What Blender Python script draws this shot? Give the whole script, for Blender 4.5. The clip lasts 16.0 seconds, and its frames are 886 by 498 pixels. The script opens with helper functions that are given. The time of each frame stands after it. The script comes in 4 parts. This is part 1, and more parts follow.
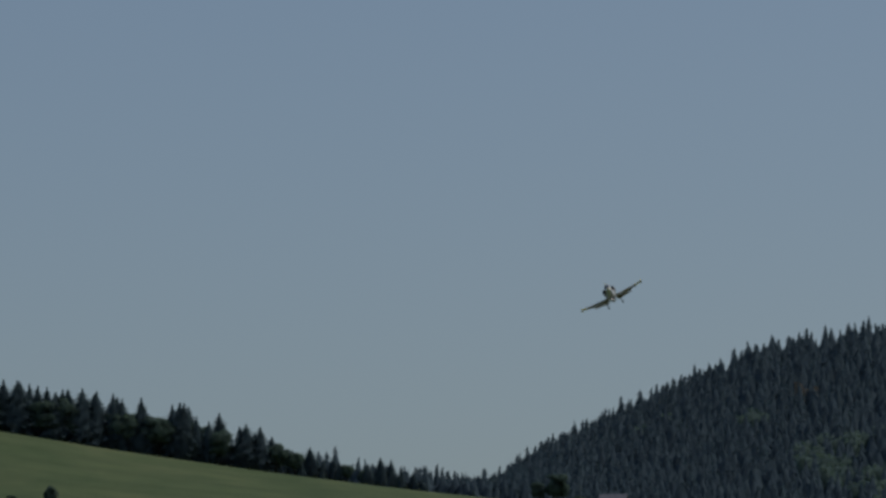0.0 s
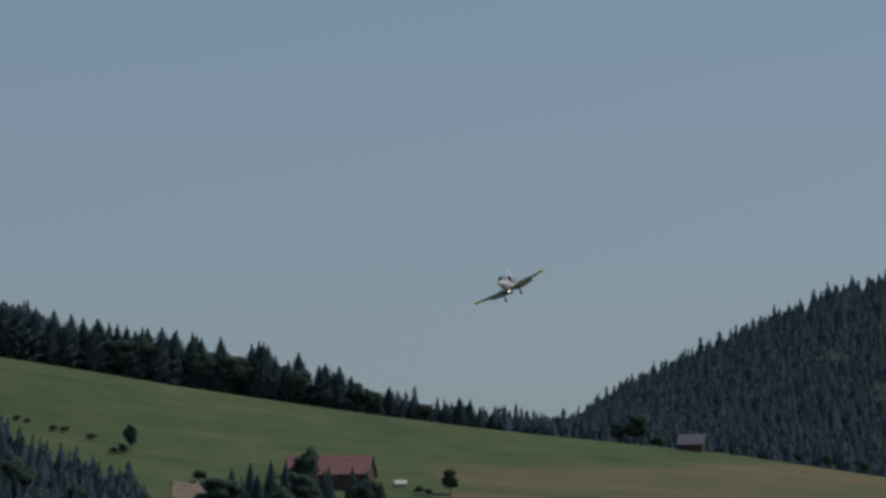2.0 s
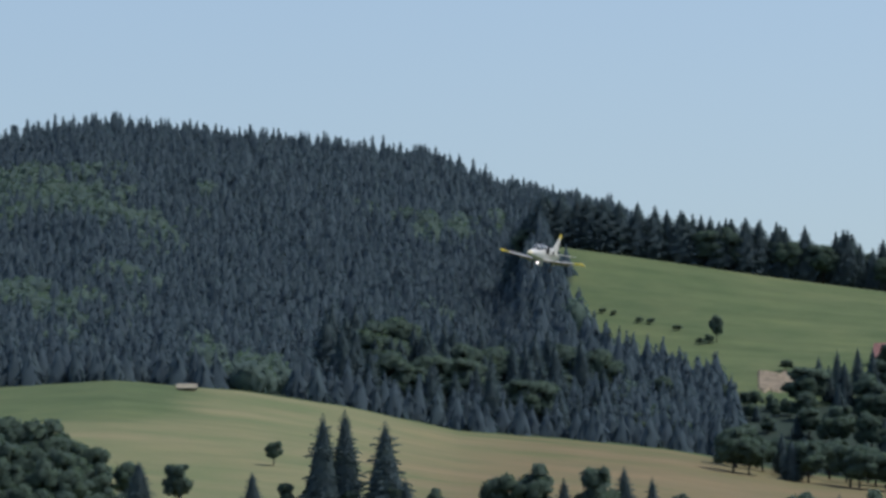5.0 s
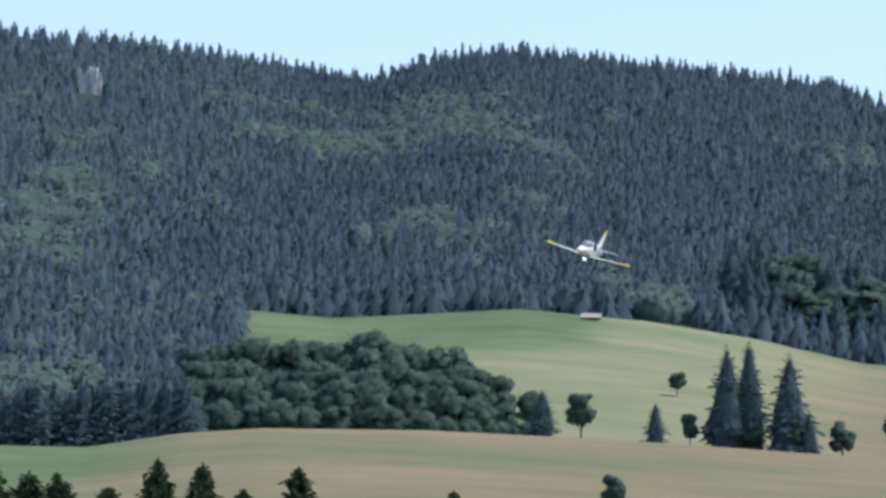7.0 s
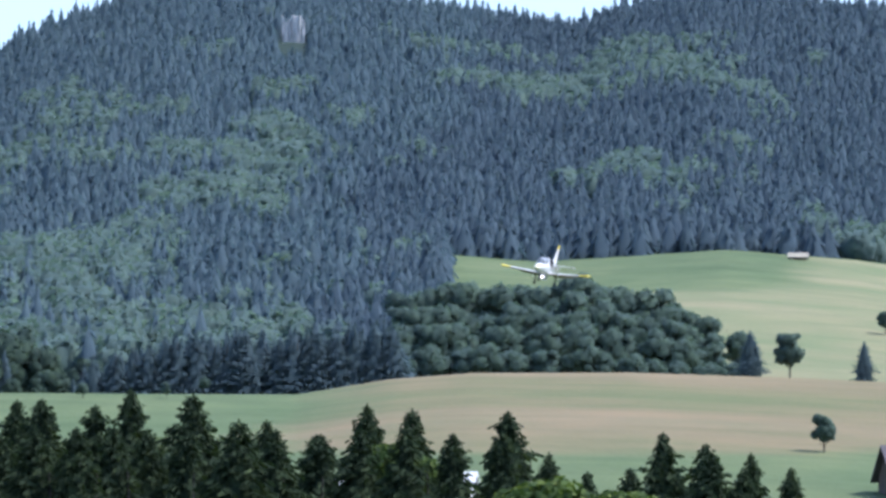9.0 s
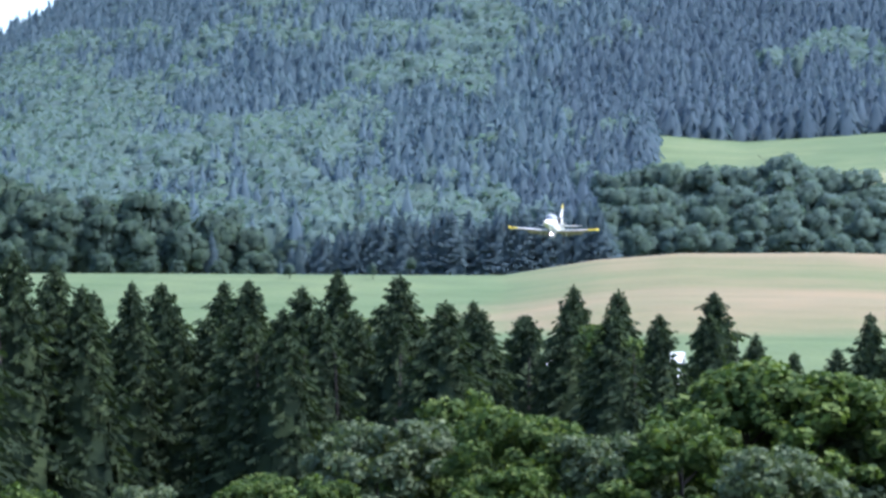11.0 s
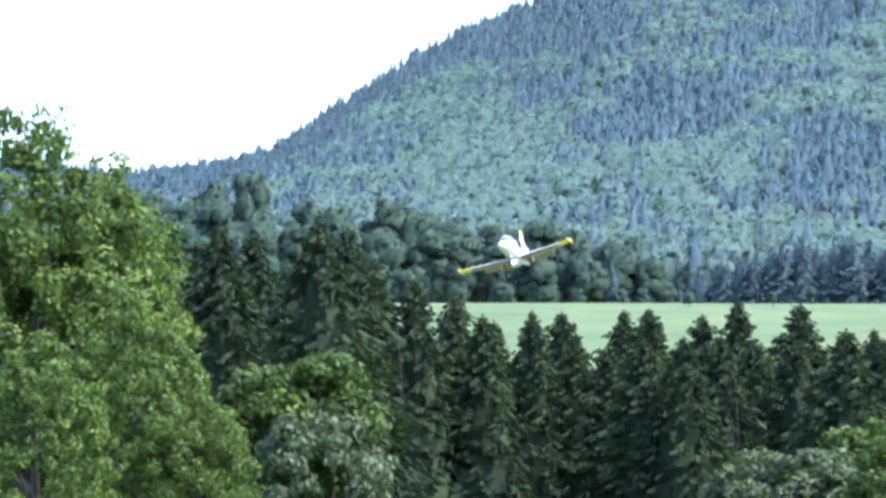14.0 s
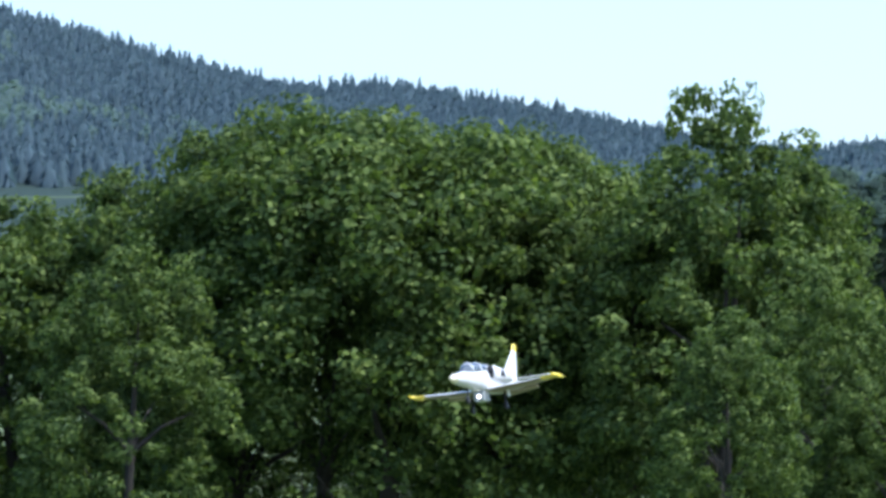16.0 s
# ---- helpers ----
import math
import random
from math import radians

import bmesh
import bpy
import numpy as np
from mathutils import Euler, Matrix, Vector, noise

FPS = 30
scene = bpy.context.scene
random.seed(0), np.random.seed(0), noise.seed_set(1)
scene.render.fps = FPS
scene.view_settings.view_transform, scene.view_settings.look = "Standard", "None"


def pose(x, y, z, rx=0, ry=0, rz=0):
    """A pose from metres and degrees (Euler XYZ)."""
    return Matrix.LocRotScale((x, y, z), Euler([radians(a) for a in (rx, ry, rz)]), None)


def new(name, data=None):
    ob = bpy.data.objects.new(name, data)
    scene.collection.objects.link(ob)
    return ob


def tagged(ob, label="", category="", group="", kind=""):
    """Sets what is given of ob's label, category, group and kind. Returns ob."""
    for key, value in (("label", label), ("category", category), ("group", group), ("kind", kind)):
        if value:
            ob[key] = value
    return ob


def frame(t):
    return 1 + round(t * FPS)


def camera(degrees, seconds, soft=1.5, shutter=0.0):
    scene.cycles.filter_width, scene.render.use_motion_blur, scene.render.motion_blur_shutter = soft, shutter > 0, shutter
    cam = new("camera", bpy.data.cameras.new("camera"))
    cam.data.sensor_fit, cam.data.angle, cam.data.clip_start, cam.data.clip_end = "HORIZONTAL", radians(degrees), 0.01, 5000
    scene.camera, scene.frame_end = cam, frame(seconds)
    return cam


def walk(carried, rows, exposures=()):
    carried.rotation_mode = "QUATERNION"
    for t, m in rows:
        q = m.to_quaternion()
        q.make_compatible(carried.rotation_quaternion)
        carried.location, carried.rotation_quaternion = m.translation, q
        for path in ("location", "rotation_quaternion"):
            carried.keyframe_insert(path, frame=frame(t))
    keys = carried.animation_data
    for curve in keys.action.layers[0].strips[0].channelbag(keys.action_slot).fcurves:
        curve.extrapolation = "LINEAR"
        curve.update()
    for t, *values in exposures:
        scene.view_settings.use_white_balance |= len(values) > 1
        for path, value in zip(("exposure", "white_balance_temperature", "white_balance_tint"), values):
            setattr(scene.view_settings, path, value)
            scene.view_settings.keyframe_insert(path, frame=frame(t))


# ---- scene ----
cam = camera(9.5, 16.0, soft=3.2, shutter=0.12)
EYE = (0.0, 0.0, 1.7)
# seconds, degrees to the right, degrees up, lean
PAN = [
    (0, 1.728, 7.783, -0.067),
    (0.5, 1.919, 7.541, -0.012),
    (1, 1.965, 7.283, 0.071),
    (1.5, 1.615, 7.320, 0.144),
    (2, 0.866, 7.133, 0.203),
    (2.5, 0.000, 6.921, 0.126),
    (3, -0.899, 6.659, -0.000),
    (3.5, -1.741, 6.426, -0.121),
    (4, -2.895, 6.176, -0.333),
    (4.5, -4.087, 6.091, -0.480),
    (5, -5.435, 5.962, -0.330),
    (7.3, -10.303, 5.065, 0.349),
    (7.5, -10.618, 4.984, 0.058),
    (8, -11.295, 4.890, -0.058),
    (8.2, -11.442, 4.853, -0.068),
    (10.3, -13.288, 3.790, -0.031),
    (10.5, -13.533, 3.638, -0.018),
    (11, -14.246, 3.304, -0.053),
    (11.5, -14.793, 3.146, -0.006),
    (12, -15.193, 3.019, 0.050),
    (12.5, -15.917, 3.100, 0.091),
    (13, -16.848, 3.009, 0.105),
    (13.5, -17.658, 3.251, 0.065),
    (14, -18.548, 3.617, 0.024),
    (14.5, -19.480, 3.739, -0.012),
    (15, -21.111, 4.000, -0.139),
    (15.5, -23.566, 4.056, -0.026),
    (16, -25.967, 3.365, -0.002),
]
walk(cam, [(t, pose(*EYE, 90 + up, 0, -right) @ pose(0, 0, 0, 0, 0, lean)) for t, right, up, lean in PAN],
     exposures=[(0, -1.18, 6300, 9), (1.5, -1.05, 6300, 9), (3.5, -0.75, 6300, 10), (5, -0.05, 6200, 10), (7.5, 0.78, 5650, 14), (8, 0.9, 5550, 15), (10.5, 1.45, 5450, 16), (11, 1.65, 5450, 16),
                (12.5, 2.2, 5450, 17), (13, 2.3, 5500, 16), (13.5, 2.35, 5450, 15), (14, 2.15, 5450, 13), (14.5, 1.8, 5400, 10), (15, 1.3, 5450, 10), (15.5, 1.02, 5350, 9), (16, 1.08, 5400, 11)])

# ---- light ----
SUN_RIGHT, SUN_UP = 82.0, 56.0      # degrees to the right of +y, degrees above the horizon
world = bpy.data.worlds.new("summer_sky")
scene.world = world
world.use_nodes = True
wt = world.node_tree
sky = wt.nodes.new("ShaderNodeTexSky")
sky.sky_type = "NISHITA"
sky.sun_disc = False
sky.sun_elevation, sky.sun_rotation = radians(SUN_UP), radians(SUN_RIGHT)
sky.air_density, sky.dust_density, sky.ozone_density = 1.0, 2.2, 1.2
wt.links.new(sky.outputs[0], wt.nodes["Background"].inputs[0])
wt.nodes["Background"].inputs[1].default_value = 0.15
sun_data = bpy.data.lights.new("sun", "SUN")
sun_data.energy, sun_data.angle, sun_data.color = 2.5, radians(0.5), (1.0, 0.95, 0.86)
sun = new("sun", sun_data)
toward = Vector((math.sin(radians(SUN_RIGHT)) * math.cos(radians(SUN_UP)), math.cos(radians(SUN_RIGHT)) * math.cos(radians(SUN_UP)), math.sin(radians(SUN_UP))))
sun.matrix_world = Matrix.Translation((60, -60, 120)) @ toward.to_track_quat("Z", "Y").to_matrix().to_4x4()


# ---- materials ----
def nodes_of(name):
    m = bpy.data.materials.new(name)
    m.use_nodes = True
    return m, m.node_tree, m.node_tree.nodes["Principled BSDF"]


def ramp(tree, source, stops):
    r = tree.nodes.new("ShaderNodeValToRGB")
    el = r.color_ramp.elements
    while len(el) < len(stops):
        el.new(0.5)
    for e, (p, c) in zip(el, stops):
        e.position, e.color = p, (*c, 1)
    tree.links.new(source, r.inputs[0])
    return r.outputs[0]


def noise_tex(tree, scale, detail=4, coords=None, rough=0.6):
    n = tree.nodes.new("ShaderNodeTexNoise")
    n.inputs["Scale"].default_value, n.inputs["Detail"].default_value, n.inputs["Roughness"].default_value = scale, detail, rough
    if coords is None:
        g = tree.nodes.new("ShaderNodeNewGeometry")
        coords = g.outputs["Position"]
    tree.links.new(coords, n.inputs["Vector"])
    return n.outputs["Fac"]


def mix(tree, fac, a, b, mode="MIX"):
    m = tree.nodes.new("ShaderNodeMix")
    m.data_type, m.blend_type = "RGBA", mode
    for v, s in ((fac, m.inputs["Factor"]), (a, m.inputs["A"]), (b, m.inputs["B"])):
        if isinstance(v, (float, int)):
            s.default_value = v
        elif isinstance(v, tuple):
            s.default_value = (*v, 1)
        else:
            tree.links.new(v, s)
    return m.outputs["Result"]


def bumped(tree, bsdf, height, strength, distance):
    b = tree.nodes.new("ShaderNodeBump")
    b.inputs["Strength"].default_value, b.inputs["Distance"].default_value = strength, distance
    tree.links.new(height, b.inputs["Height"])
    tree.links.new(b.outputs[0], bsdf.inputs["Normal"])


def foliage(name, dark, mid, light, grain, rough=0.6, sheen=0.0, thin=0.0, through_tint=(1.0, 1.0, 1.0), relief=0.0):
    """Leaves: colour varies from piece to piece and in patches."""
    m, t, b = nodes_of(name)
    rnd = t.nodes.new("ShaderNodeNewGeometry").outputs["Random Per Island"]
    base = ramp(t, rnd, [(0.0, dark), (0.55, mid), (1.0, light)])
    n = noise_tex(t, grain, 5)
    tone = ramp(t, n, [(0.3, (0.7, 0.73, 0.75)), (0.5, (0.97, 0.98, 0.97)), (0.72, (1.25, 1.22, 1.08))])
    col = mix(t, 1.0, base, tone, "MULTIPLY")
    t.links.new(col, b.inputs["Base Color"])
    b.inputs["Roughness"].default_value = rough
    b.inputs["Specular IOR Level"].default_value = 0.16 if sheen else 0.06
    # bluish sheen lifts distant leaves in place of air haze
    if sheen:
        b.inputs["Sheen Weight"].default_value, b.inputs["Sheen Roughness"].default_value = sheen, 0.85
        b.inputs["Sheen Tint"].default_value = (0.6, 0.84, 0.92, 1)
    if relief:
        bumped(t, b, noise_tex(t, grain * 3, 4), 0.9, relief)
    if thin:
        tr = t.nodes.new("ShaderNodeBsdfTranslucent")
        t.links.new(mix(t, 1.0, col, through_tint, "MULTIPLY"), tr.inputs["Color"])
        ms = t.nodes.new("ShaderNodeMixShader")
        ms.inputs[0].default_value = thin
        t.links.new(b.outputs[0], ms.inputs[1])
        t.links.new(tr.outputs[0], ms.inputs[2])
        t.links.new(ms.outputs[0], t.nodes["Material Output"].inputs["Surface"])
    return m


def plain(name, colour, rough=0.5, metal=0.0, grain=8.0, vary=0.12, relief=0.0):
    m, t, b = nodes_of(name)
    n = noise_tex(t, grain, 5)
    lo = tuple(c * (1 - vary) for c in colour)
    hi = tuple(min(1.0, c * (1 + vary)) for c in colour)
    t.links.new(ramp(t, n, [(0.3, lo), (0.7, hi)]), b.inputs["Base Color"])
    b.inputs["Roughness"].default_value, b.inputs["Metallic"].default_value = rough, metal
    if relief:
        bumped(t, b, noise_tex(t, grain * 2, 4), 0.6, relief)
    return m


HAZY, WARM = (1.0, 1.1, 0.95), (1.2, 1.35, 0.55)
# far leaves: distance haze is put into these bluish colours
SPRUCE_FAR = foliage("hazed_spruce_needles", (0.052, 0.075, 0.104), (0.056, 0.081, 0.109), (0.061, 0.088, 0.113), 0.07, 0.9, 0.25, 0.55, HAZY)
HAZED_SPRUCE_FAR = foliage("hazed_blue_needles", (0.066, 0.098, 0.124), (0.071, 0.105, 0.129), (0.077, 0.113, 0.133), 0.07, 0.9, 0.25, 0.55, HAZY)
BROAD_FAR = foliage("hazed_beech_leaves", (0.086, 0.124, 0.1), (0.095, 0.137, 0.105), (0.107, 0.154, 0.111), 0.09, 0.9, 0.25, 0.55, HAZY)
# mid spruce and wood-edge leaves, lightened and blued to carry some haze
SPRUCE_MID = foliage("hazed_needles_mid", (0.06, 0.086, 0.102), (0.065, 0.093, 0.106), (0.071, 0.101, 0.108), 0.3, 0.9, 0.25, 0.55, HAZY)
BROAD_MID = foliage("hazed_wood_edge_leaves", (0.075, 0.108, 0.082), (0.086, 0.123, 0.086), (0.102, 0.146, 0.094), 0.3, 0.9, 0.2, 0.55, HAZY)
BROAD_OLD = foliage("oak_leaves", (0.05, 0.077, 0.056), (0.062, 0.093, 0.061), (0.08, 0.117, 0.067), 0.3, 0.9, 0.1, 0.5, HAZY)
SPRUCE_NEAR = foliage("spruce_needles", (0.02, 0.031, 0.018), (0.032, 0.047, 0.025), (0.052, 0.071, 0.033), 0.5, 0.8, 0.0, 0.22, WARM)
BROAD_NEAR = foliage("ash_and_maple_leaves", (0.04, 0.064, 0.022), (0.092, 0.13, 0.037), (0.18, 0.225, 0.062), 0.45, 0.55, 0.0, 0.34, WARM)
BELT_GREEN = foliage("hazel_and_birch_leaves", (0.034, 0.058, 0.019), (0.07, 0.104, 0.031), (0.125, 0.158, 0.045), 0.45, 0.6, 0.0, 0.3, WARM)
BROAD_GREY = foliage("willow_leaves", (0.058, 0.078, 0.044), (0.096, 0.122, 0.068), (0.148, 0.172, 0.1), 0.6, 0.6, 0.0, 0.3, WARM)
BARK = plain("bark", (0.038, 0.031, 0.025), 0.9, 0, 3.0, 0.4, 0.03)
WHITE = plain("white_gloss_paint", (0.62, 0.61, 0.59), 0.3, 0, 6.0, 0.04)
GREY = plain("grey_primer_paint", (0.42, 0.43, 0.44), 0.4, 0, 6.0, 0.1)
YELLOW = plain("yellow_paint", (0.75, 0.58, 0.03), 0.35, 0, 6.0, 0.06)
# shade and warm light off the grass, put into the underside's colour
SHADED_UNDER = plain("shaded_underside_tan", (0.24, 0.19, 0.12), 0.45, 0, 6.0, 0.1)
THATCH = plain("weathered_tan_shingles", (0.3, 0.27, 0.2), 0.9, 0, 0.8, 0.25, 0.05)
CREAM = plain("cream_paint", (0.72, 0.66, 0.45), 0.35, 0, 6.0, 0.05)
BLACK = plain("black_rubber_and_ducts", (0.015, 0.015, 0.017), 0.7, 0, 20.0, 0.2)
TILE = plain("red_roof_tiles", (0.28, 0.14, 0.12), 0.8, 0, 0.8, 0.25, 0.05)
DARK_ROOF = plain("dark_brown_grey_roof", (0.075, 0.066, 0.07), 0.8, 0, 0.8, 0.25, 0.05)
SLATE = plain("grey_roof", (0.14, 0.14, 0.16), 0.7, 0, 0.8, 0.2, 0.05)
PLANK = plain("weathered_boards", (0.09, 0.06, 0.042), 0.85, 0, 0.9, 0.35, 0.03)
PLASTER = plain("white_render", (0.7, 0.69, 0.65), 0.85, 0, 0.7, 0.08)
ROCK = plain("pale_limestone", (0.5, 0.5, 0.48), 0.9, 0, 0.4, 0.3, 0.3)
SOIL = plain("bare_soil", (0.21, 0.168, 0.112), 0.95, 0, 0.3, 0.3, 0.1)

glass, gt, gb = nodes_of("smoked_canopy_glass")
gb.inputs["Base Color"].default_value = (0.13, 0.15, 0.17, 1)
gb.inputs["Roughness"].default_value, gb.inputs["Metallic"].default_value = 0.08, 0.0
gb.inputs["Transmission Weight"].default_value, gb.inputs["IOR"].default_value = 0.25, 1.45
lens_lit, lt, lb = nodes_of("landing_light_lens")
lb.inputs["Base Color"].default_value = (0.9, 0.9, 0.88, 1)
lb.inputs["Emission Color"].default_value, lb.inputs["Emission Strength"].default_value = (1.0, 0.84, 0.78, 1), 4.0


def soft_half(t, v):
    m = t.nodes.new("ShaderNodeMath")
    m.operation = "MULTIPLY"
    m.inputs[1].default_value = 0.45
    t.links.new(v, m.inputs[0])
    return m.outputs[0]


def ground_material():
    """Meadow, stubble, forest floor: the cover attribute says which (red: ripe field, green: forest floor)."""
    m, t, b = nodes_of("meadow_and_fields")
    at = t.nodes.new("ShaderNodeAttribute")
    at.attribute_name = "cover"
    sep = t.nodes.new("ShaderNodeSeparateColor")
    t.links.new(at.outputs["Color"], sep.inputs[0])
    big, fine = noise_tex(t, 0.012, 5), noise_tex(t, 0.15, 6)
    grass = mix(t, fine, ramp(t, big, [(0.3, (0.066, 0.094, 0.042)), (0.5, (0.085, 0.117, 0.05)), (0.62, (0.1, 0.128, 0.058)), (0.75, (0.13, 0.15, 0.072))]), (0.1, 0.132, 0.057))
    mp = t.nodes.new("ShaderNodeMapping")
    mp.inputs["Scale"].default_value = (0.004, 0.03, 0.03)
    mp.inputs["Rotation"].default_value = (0, 0, radians(-8))
    g = t.nodes.new("ShaderNodeNewGeometry")
    t.links.new(g.outputs["Position"], mp.inputs[0])
    streak = noise_tex(t, 1.0, 5, mp.outputs[0])
    mp2 = t.nodes.new("ShaderNodeMapping")
    mp2.inputs["Scale"].default_value = (0.02, 0.12, 0.12)
    mp2.inputs["Rotation"].default_value = (0, 0, radians(6))
    t.links.new(g.outputs["Position"], mp2.inputs[0])
    rows = noise_tex(t, 1.0, 6, mp2.outputs[0])
    ripe = mix(t, soft_half(t, fine), ramp(t, streak, [(0.3, (0.115, 0.13, 0.055)), (0.43, (0.15, 0.138, 0.066)), (0.54, (0.178, 0.142, 0.076)), (0.72, (0.205, 0.165, 0.095))]), (0.15, 0.135, 0.068))
    pale = ramp(t, streak, [(0.3, (0.125, 0.15, 0.07)), (0.48, (0.175, 0.178, 0.09)), (0.7, (0.23, 0.205, 0.115))])
    ripe = mix(t, sep.outputs[2], ripe, pale)
    ripe = mix(t, 1.0, ripe, ramp(t, rows, [(0.3, (0.88, 0.93, 0.9)), (0.5, (1.0, 1.0, 1.0)), (0.7, (1.08, 1.06, 1.04))]), "MULTIPLY")
    ripe = mix(t, 1.0, ripe, ramp(t, noise_tex(t, 0.03, 6), [(0.35, (0.85, 0.95, 0.88)), (0.5, (1.0, 1.0, 1.0)), (0.68, (1.15, 1.08, 1.1))]), "MULTIPLY")
    grass = mix(t, 1.0, grass, ramp(t, noise_tex(t, 0.04, 6), [(0.35, (0.84, 0.9, 0.86)), (0.5, (1.0, 1.0, 1.0)), (0.68, (1.22, 1.12, 1.12))]), "MULTIPLY")
    grass = mix(t, 1.0, grass, ramp(t, rows, [(0.3, (0.86, 0.88, 0.86)), (0.5, (1.0, 1.0, 1.0)), (0.7, (1.14, 1.1, 1.05))]), "MULTIPLY")
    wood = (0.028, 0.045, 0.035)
    jag = t.nodes.new("ShaderNodeMath")
    jag.operation = "MULTIPLY_ADD"
    jag.inputs[1].default_value, jag.inputs[2].default_value = 1.1, -0.55
    t.links.new(streak, jag.inputs[0])
    add = t.nodes.new("ShaderNodeMath")
    t.links.new(sep.outputs[0], add.inputs[0])
    t.links.new(jag.outputs[0], add.inputs[1])
    edge = ramp(t, add.outputs[0], [(0.25, (0, 0, 0)), (0.5, (0.45, 0.45, 0.45)), (0.75, (1, 1, 1))])
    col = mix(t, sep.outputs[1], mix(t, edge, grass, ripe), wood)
    t.links.new(col, b.inputs["Base Color"])
    b.inputs["Roughness"].default_value = 0.9
    b.inputs["Specular IOR Level"].default_value = 0.15
    bumped(t, b, noise_tex(t, 0.5, 6), 0.5, 0.5)
    return m


GROUND = ground_material()

# ---- the land: heights along the bearings ----


def curve(*pairs):
    return [p[0] for p in pairs], [p[1] for p in pairs]


CREST = curve((-60, 2.6), (-30, 2.9), (-18.5, 3.05), (-13.6, 3.09), (-12.6, 3.26), (-11.7, 3.33), (-10, 3.32), (-8.2, 3.23), (-6.5, 3.11), (-3, 2.85), (3, 2.5), (12, 2.2), (50, 2.6))
FIELD_TOP = curve((-60, 3.8), (-22, 3.9), (-17, 4.3), (-12, 4.5), (-11, 4.42), (-9, 4.55), (-7.6, 4.43), (-6.5, 4.25), (-5.3, 3.97), (-4, 3.85), (-3, 3.74), (-1.7, 3.5), (-0.7, 3.38), (1, 3.3), (6, 3.1), (50, 3.2))
MEADOW_FOOT = curve((-60, 4.3), (-4.5, 4.3), (0, 4.3), (3, 4.1), (6, 3.9), (50, 3.6))
MEADOW_TOP = curve((-60, 6.0), (-4.45, 6.02), (-3.2, 5.84), (-2, 5.66), (-0.4, 5.45), (1.5, 5.21), (3, 5.04), (3.85, 4.95), (6, 4.63), (12, 4.2), (50, 4.0))
RIDGE = curve((-60, 4.0), (-40, 6.2), (-33, 6.15), (-30.7, 5.75), (-29, 5.28), (-27.6, 4.92), (-26.6, 4.96), (-24.5, 4.62), (-23, 4.3), (-22.1, 4.16), (-21, 4.3), (-20.36, 4.48), (-19.75, 4.92),
              (-18.96, 5.44), (-18.16, 5.86), (-17.37, 6.2), (-16.4, 6.8), (-15, 7.28), (-13.6, 7.26), (-12.4, 7.12), (-11.4, 6.97), (-10.6, 6.84), (-10, 7.08), (-9, 7.18), (-7.75, 7.05), (-6.5, 6.94), (-5.6, 6.84),
              (-5, 6.58), (-4.2, 6.36), (-3.7, 6.27), (-3.2, 6.0), (-2.5, 5.4), (-1, 4.8), (1, 4.6), (2.1, 4.95), (2.8, 5.46), (4, 6.05), (5.2, 6.58), (6.5, 6.75), (9, 6.75), (50, 4.0))
WOOD_EDGE = curve((4.4, -2.3), (4.55, -2.7), (4.73, -3.4), (5.04, -3.9), (5.4, -4.12), (5.7, -4.06), (5.95, -4.3), (6.1, -4.5))     # by angle up: where the wood ends and the meadow begins
RINGS = [0, 60, 150, 260, 420, 560, 950, 1080, 1250, 1600, 1660, 1780, 2050, 2130, 2650, 2900, 4900]


def at(az, c):
    return np.interp(az, c[0], c[1])


def node_heights(az):
    """Heights of the land at the distances RINGS, for an array of bearings in degrees."""
    crest, top, foot, mead, ridge = (at(az, c) for c in (CREST, FIELD_TOP, MEADOW_FOOT, MEADOW_TOP, RIDGE))
    w = np.clip((az + 4.9) / 0.6, 0, 1)
    w = w * w * (3 - 2 * w)
    slope = lambda k: top + (ridge - top) * k
    els = [crest, crest - 0.4, np.minimum(crest, top - 0.9), top, top + 0.03, slope(0.14) * (1 - w) + foot * w, slope(0.46) * (1 - w) + mead * w,
           slope(0.54) * (1 - w) + (mead - 0.12) * w, ridge, ridge - 0.6, ridge - 3.2]
    zs = [0 * az, 0 * az, 0 * az - 1, 0 * az - 5, 0 * az - 6, 0 * az + 3]
    zs += [1.7 + d * np.tan(np.radians(e)) for d, e in zip(RINGS[6:], els)]
    return np.array(zs)


def land(az, d):
    """Height of the land at one bearing and distance."""
    z = node_heights(np.array([float(az)]))[:, 0]
    return float(np.interp(d, RINGS, z))


def spot(az, d, lift=0.0):
    a = radians(az)
    return Vector((d * math.sin(a), d * math.cos(a), land(az, d) + lift))


def numpy_mesh(name, verts, faces, mat, smooth=False):
    """A mesh from arrays: verts n x 3, faces m x k (k corners each)."""
    me = bpy.data.meshes.new(name)
    k = faces.shape[1]
    me.vertices.add(len(verts))
    me.vertices.foreach_set("co", np.ascontiguousarray(verts, dtype=np.float32).ravel())
    me.loops.add(faces.size)
    me.loops.foreach_set("vertex_index", np.ascontiguousarray(faces, dtype=np.int32).ravel())
    me.polygons.add(len(faces))
    me.polygons.foreach_set("loop_start", np.arange(0, faces.size, k, dtype=np.int32))
    me.polygons.foreach_set("loop_total", np.full(len(faces), k, dtype=np.int32))
    if smooth:
        me.polygons.foreach_set("use_smooth", np.ones(len(faces), dtype=bool))
    me.materials.append(mat)
    me.update(calc_edges=True)
    me.validate()
    return me


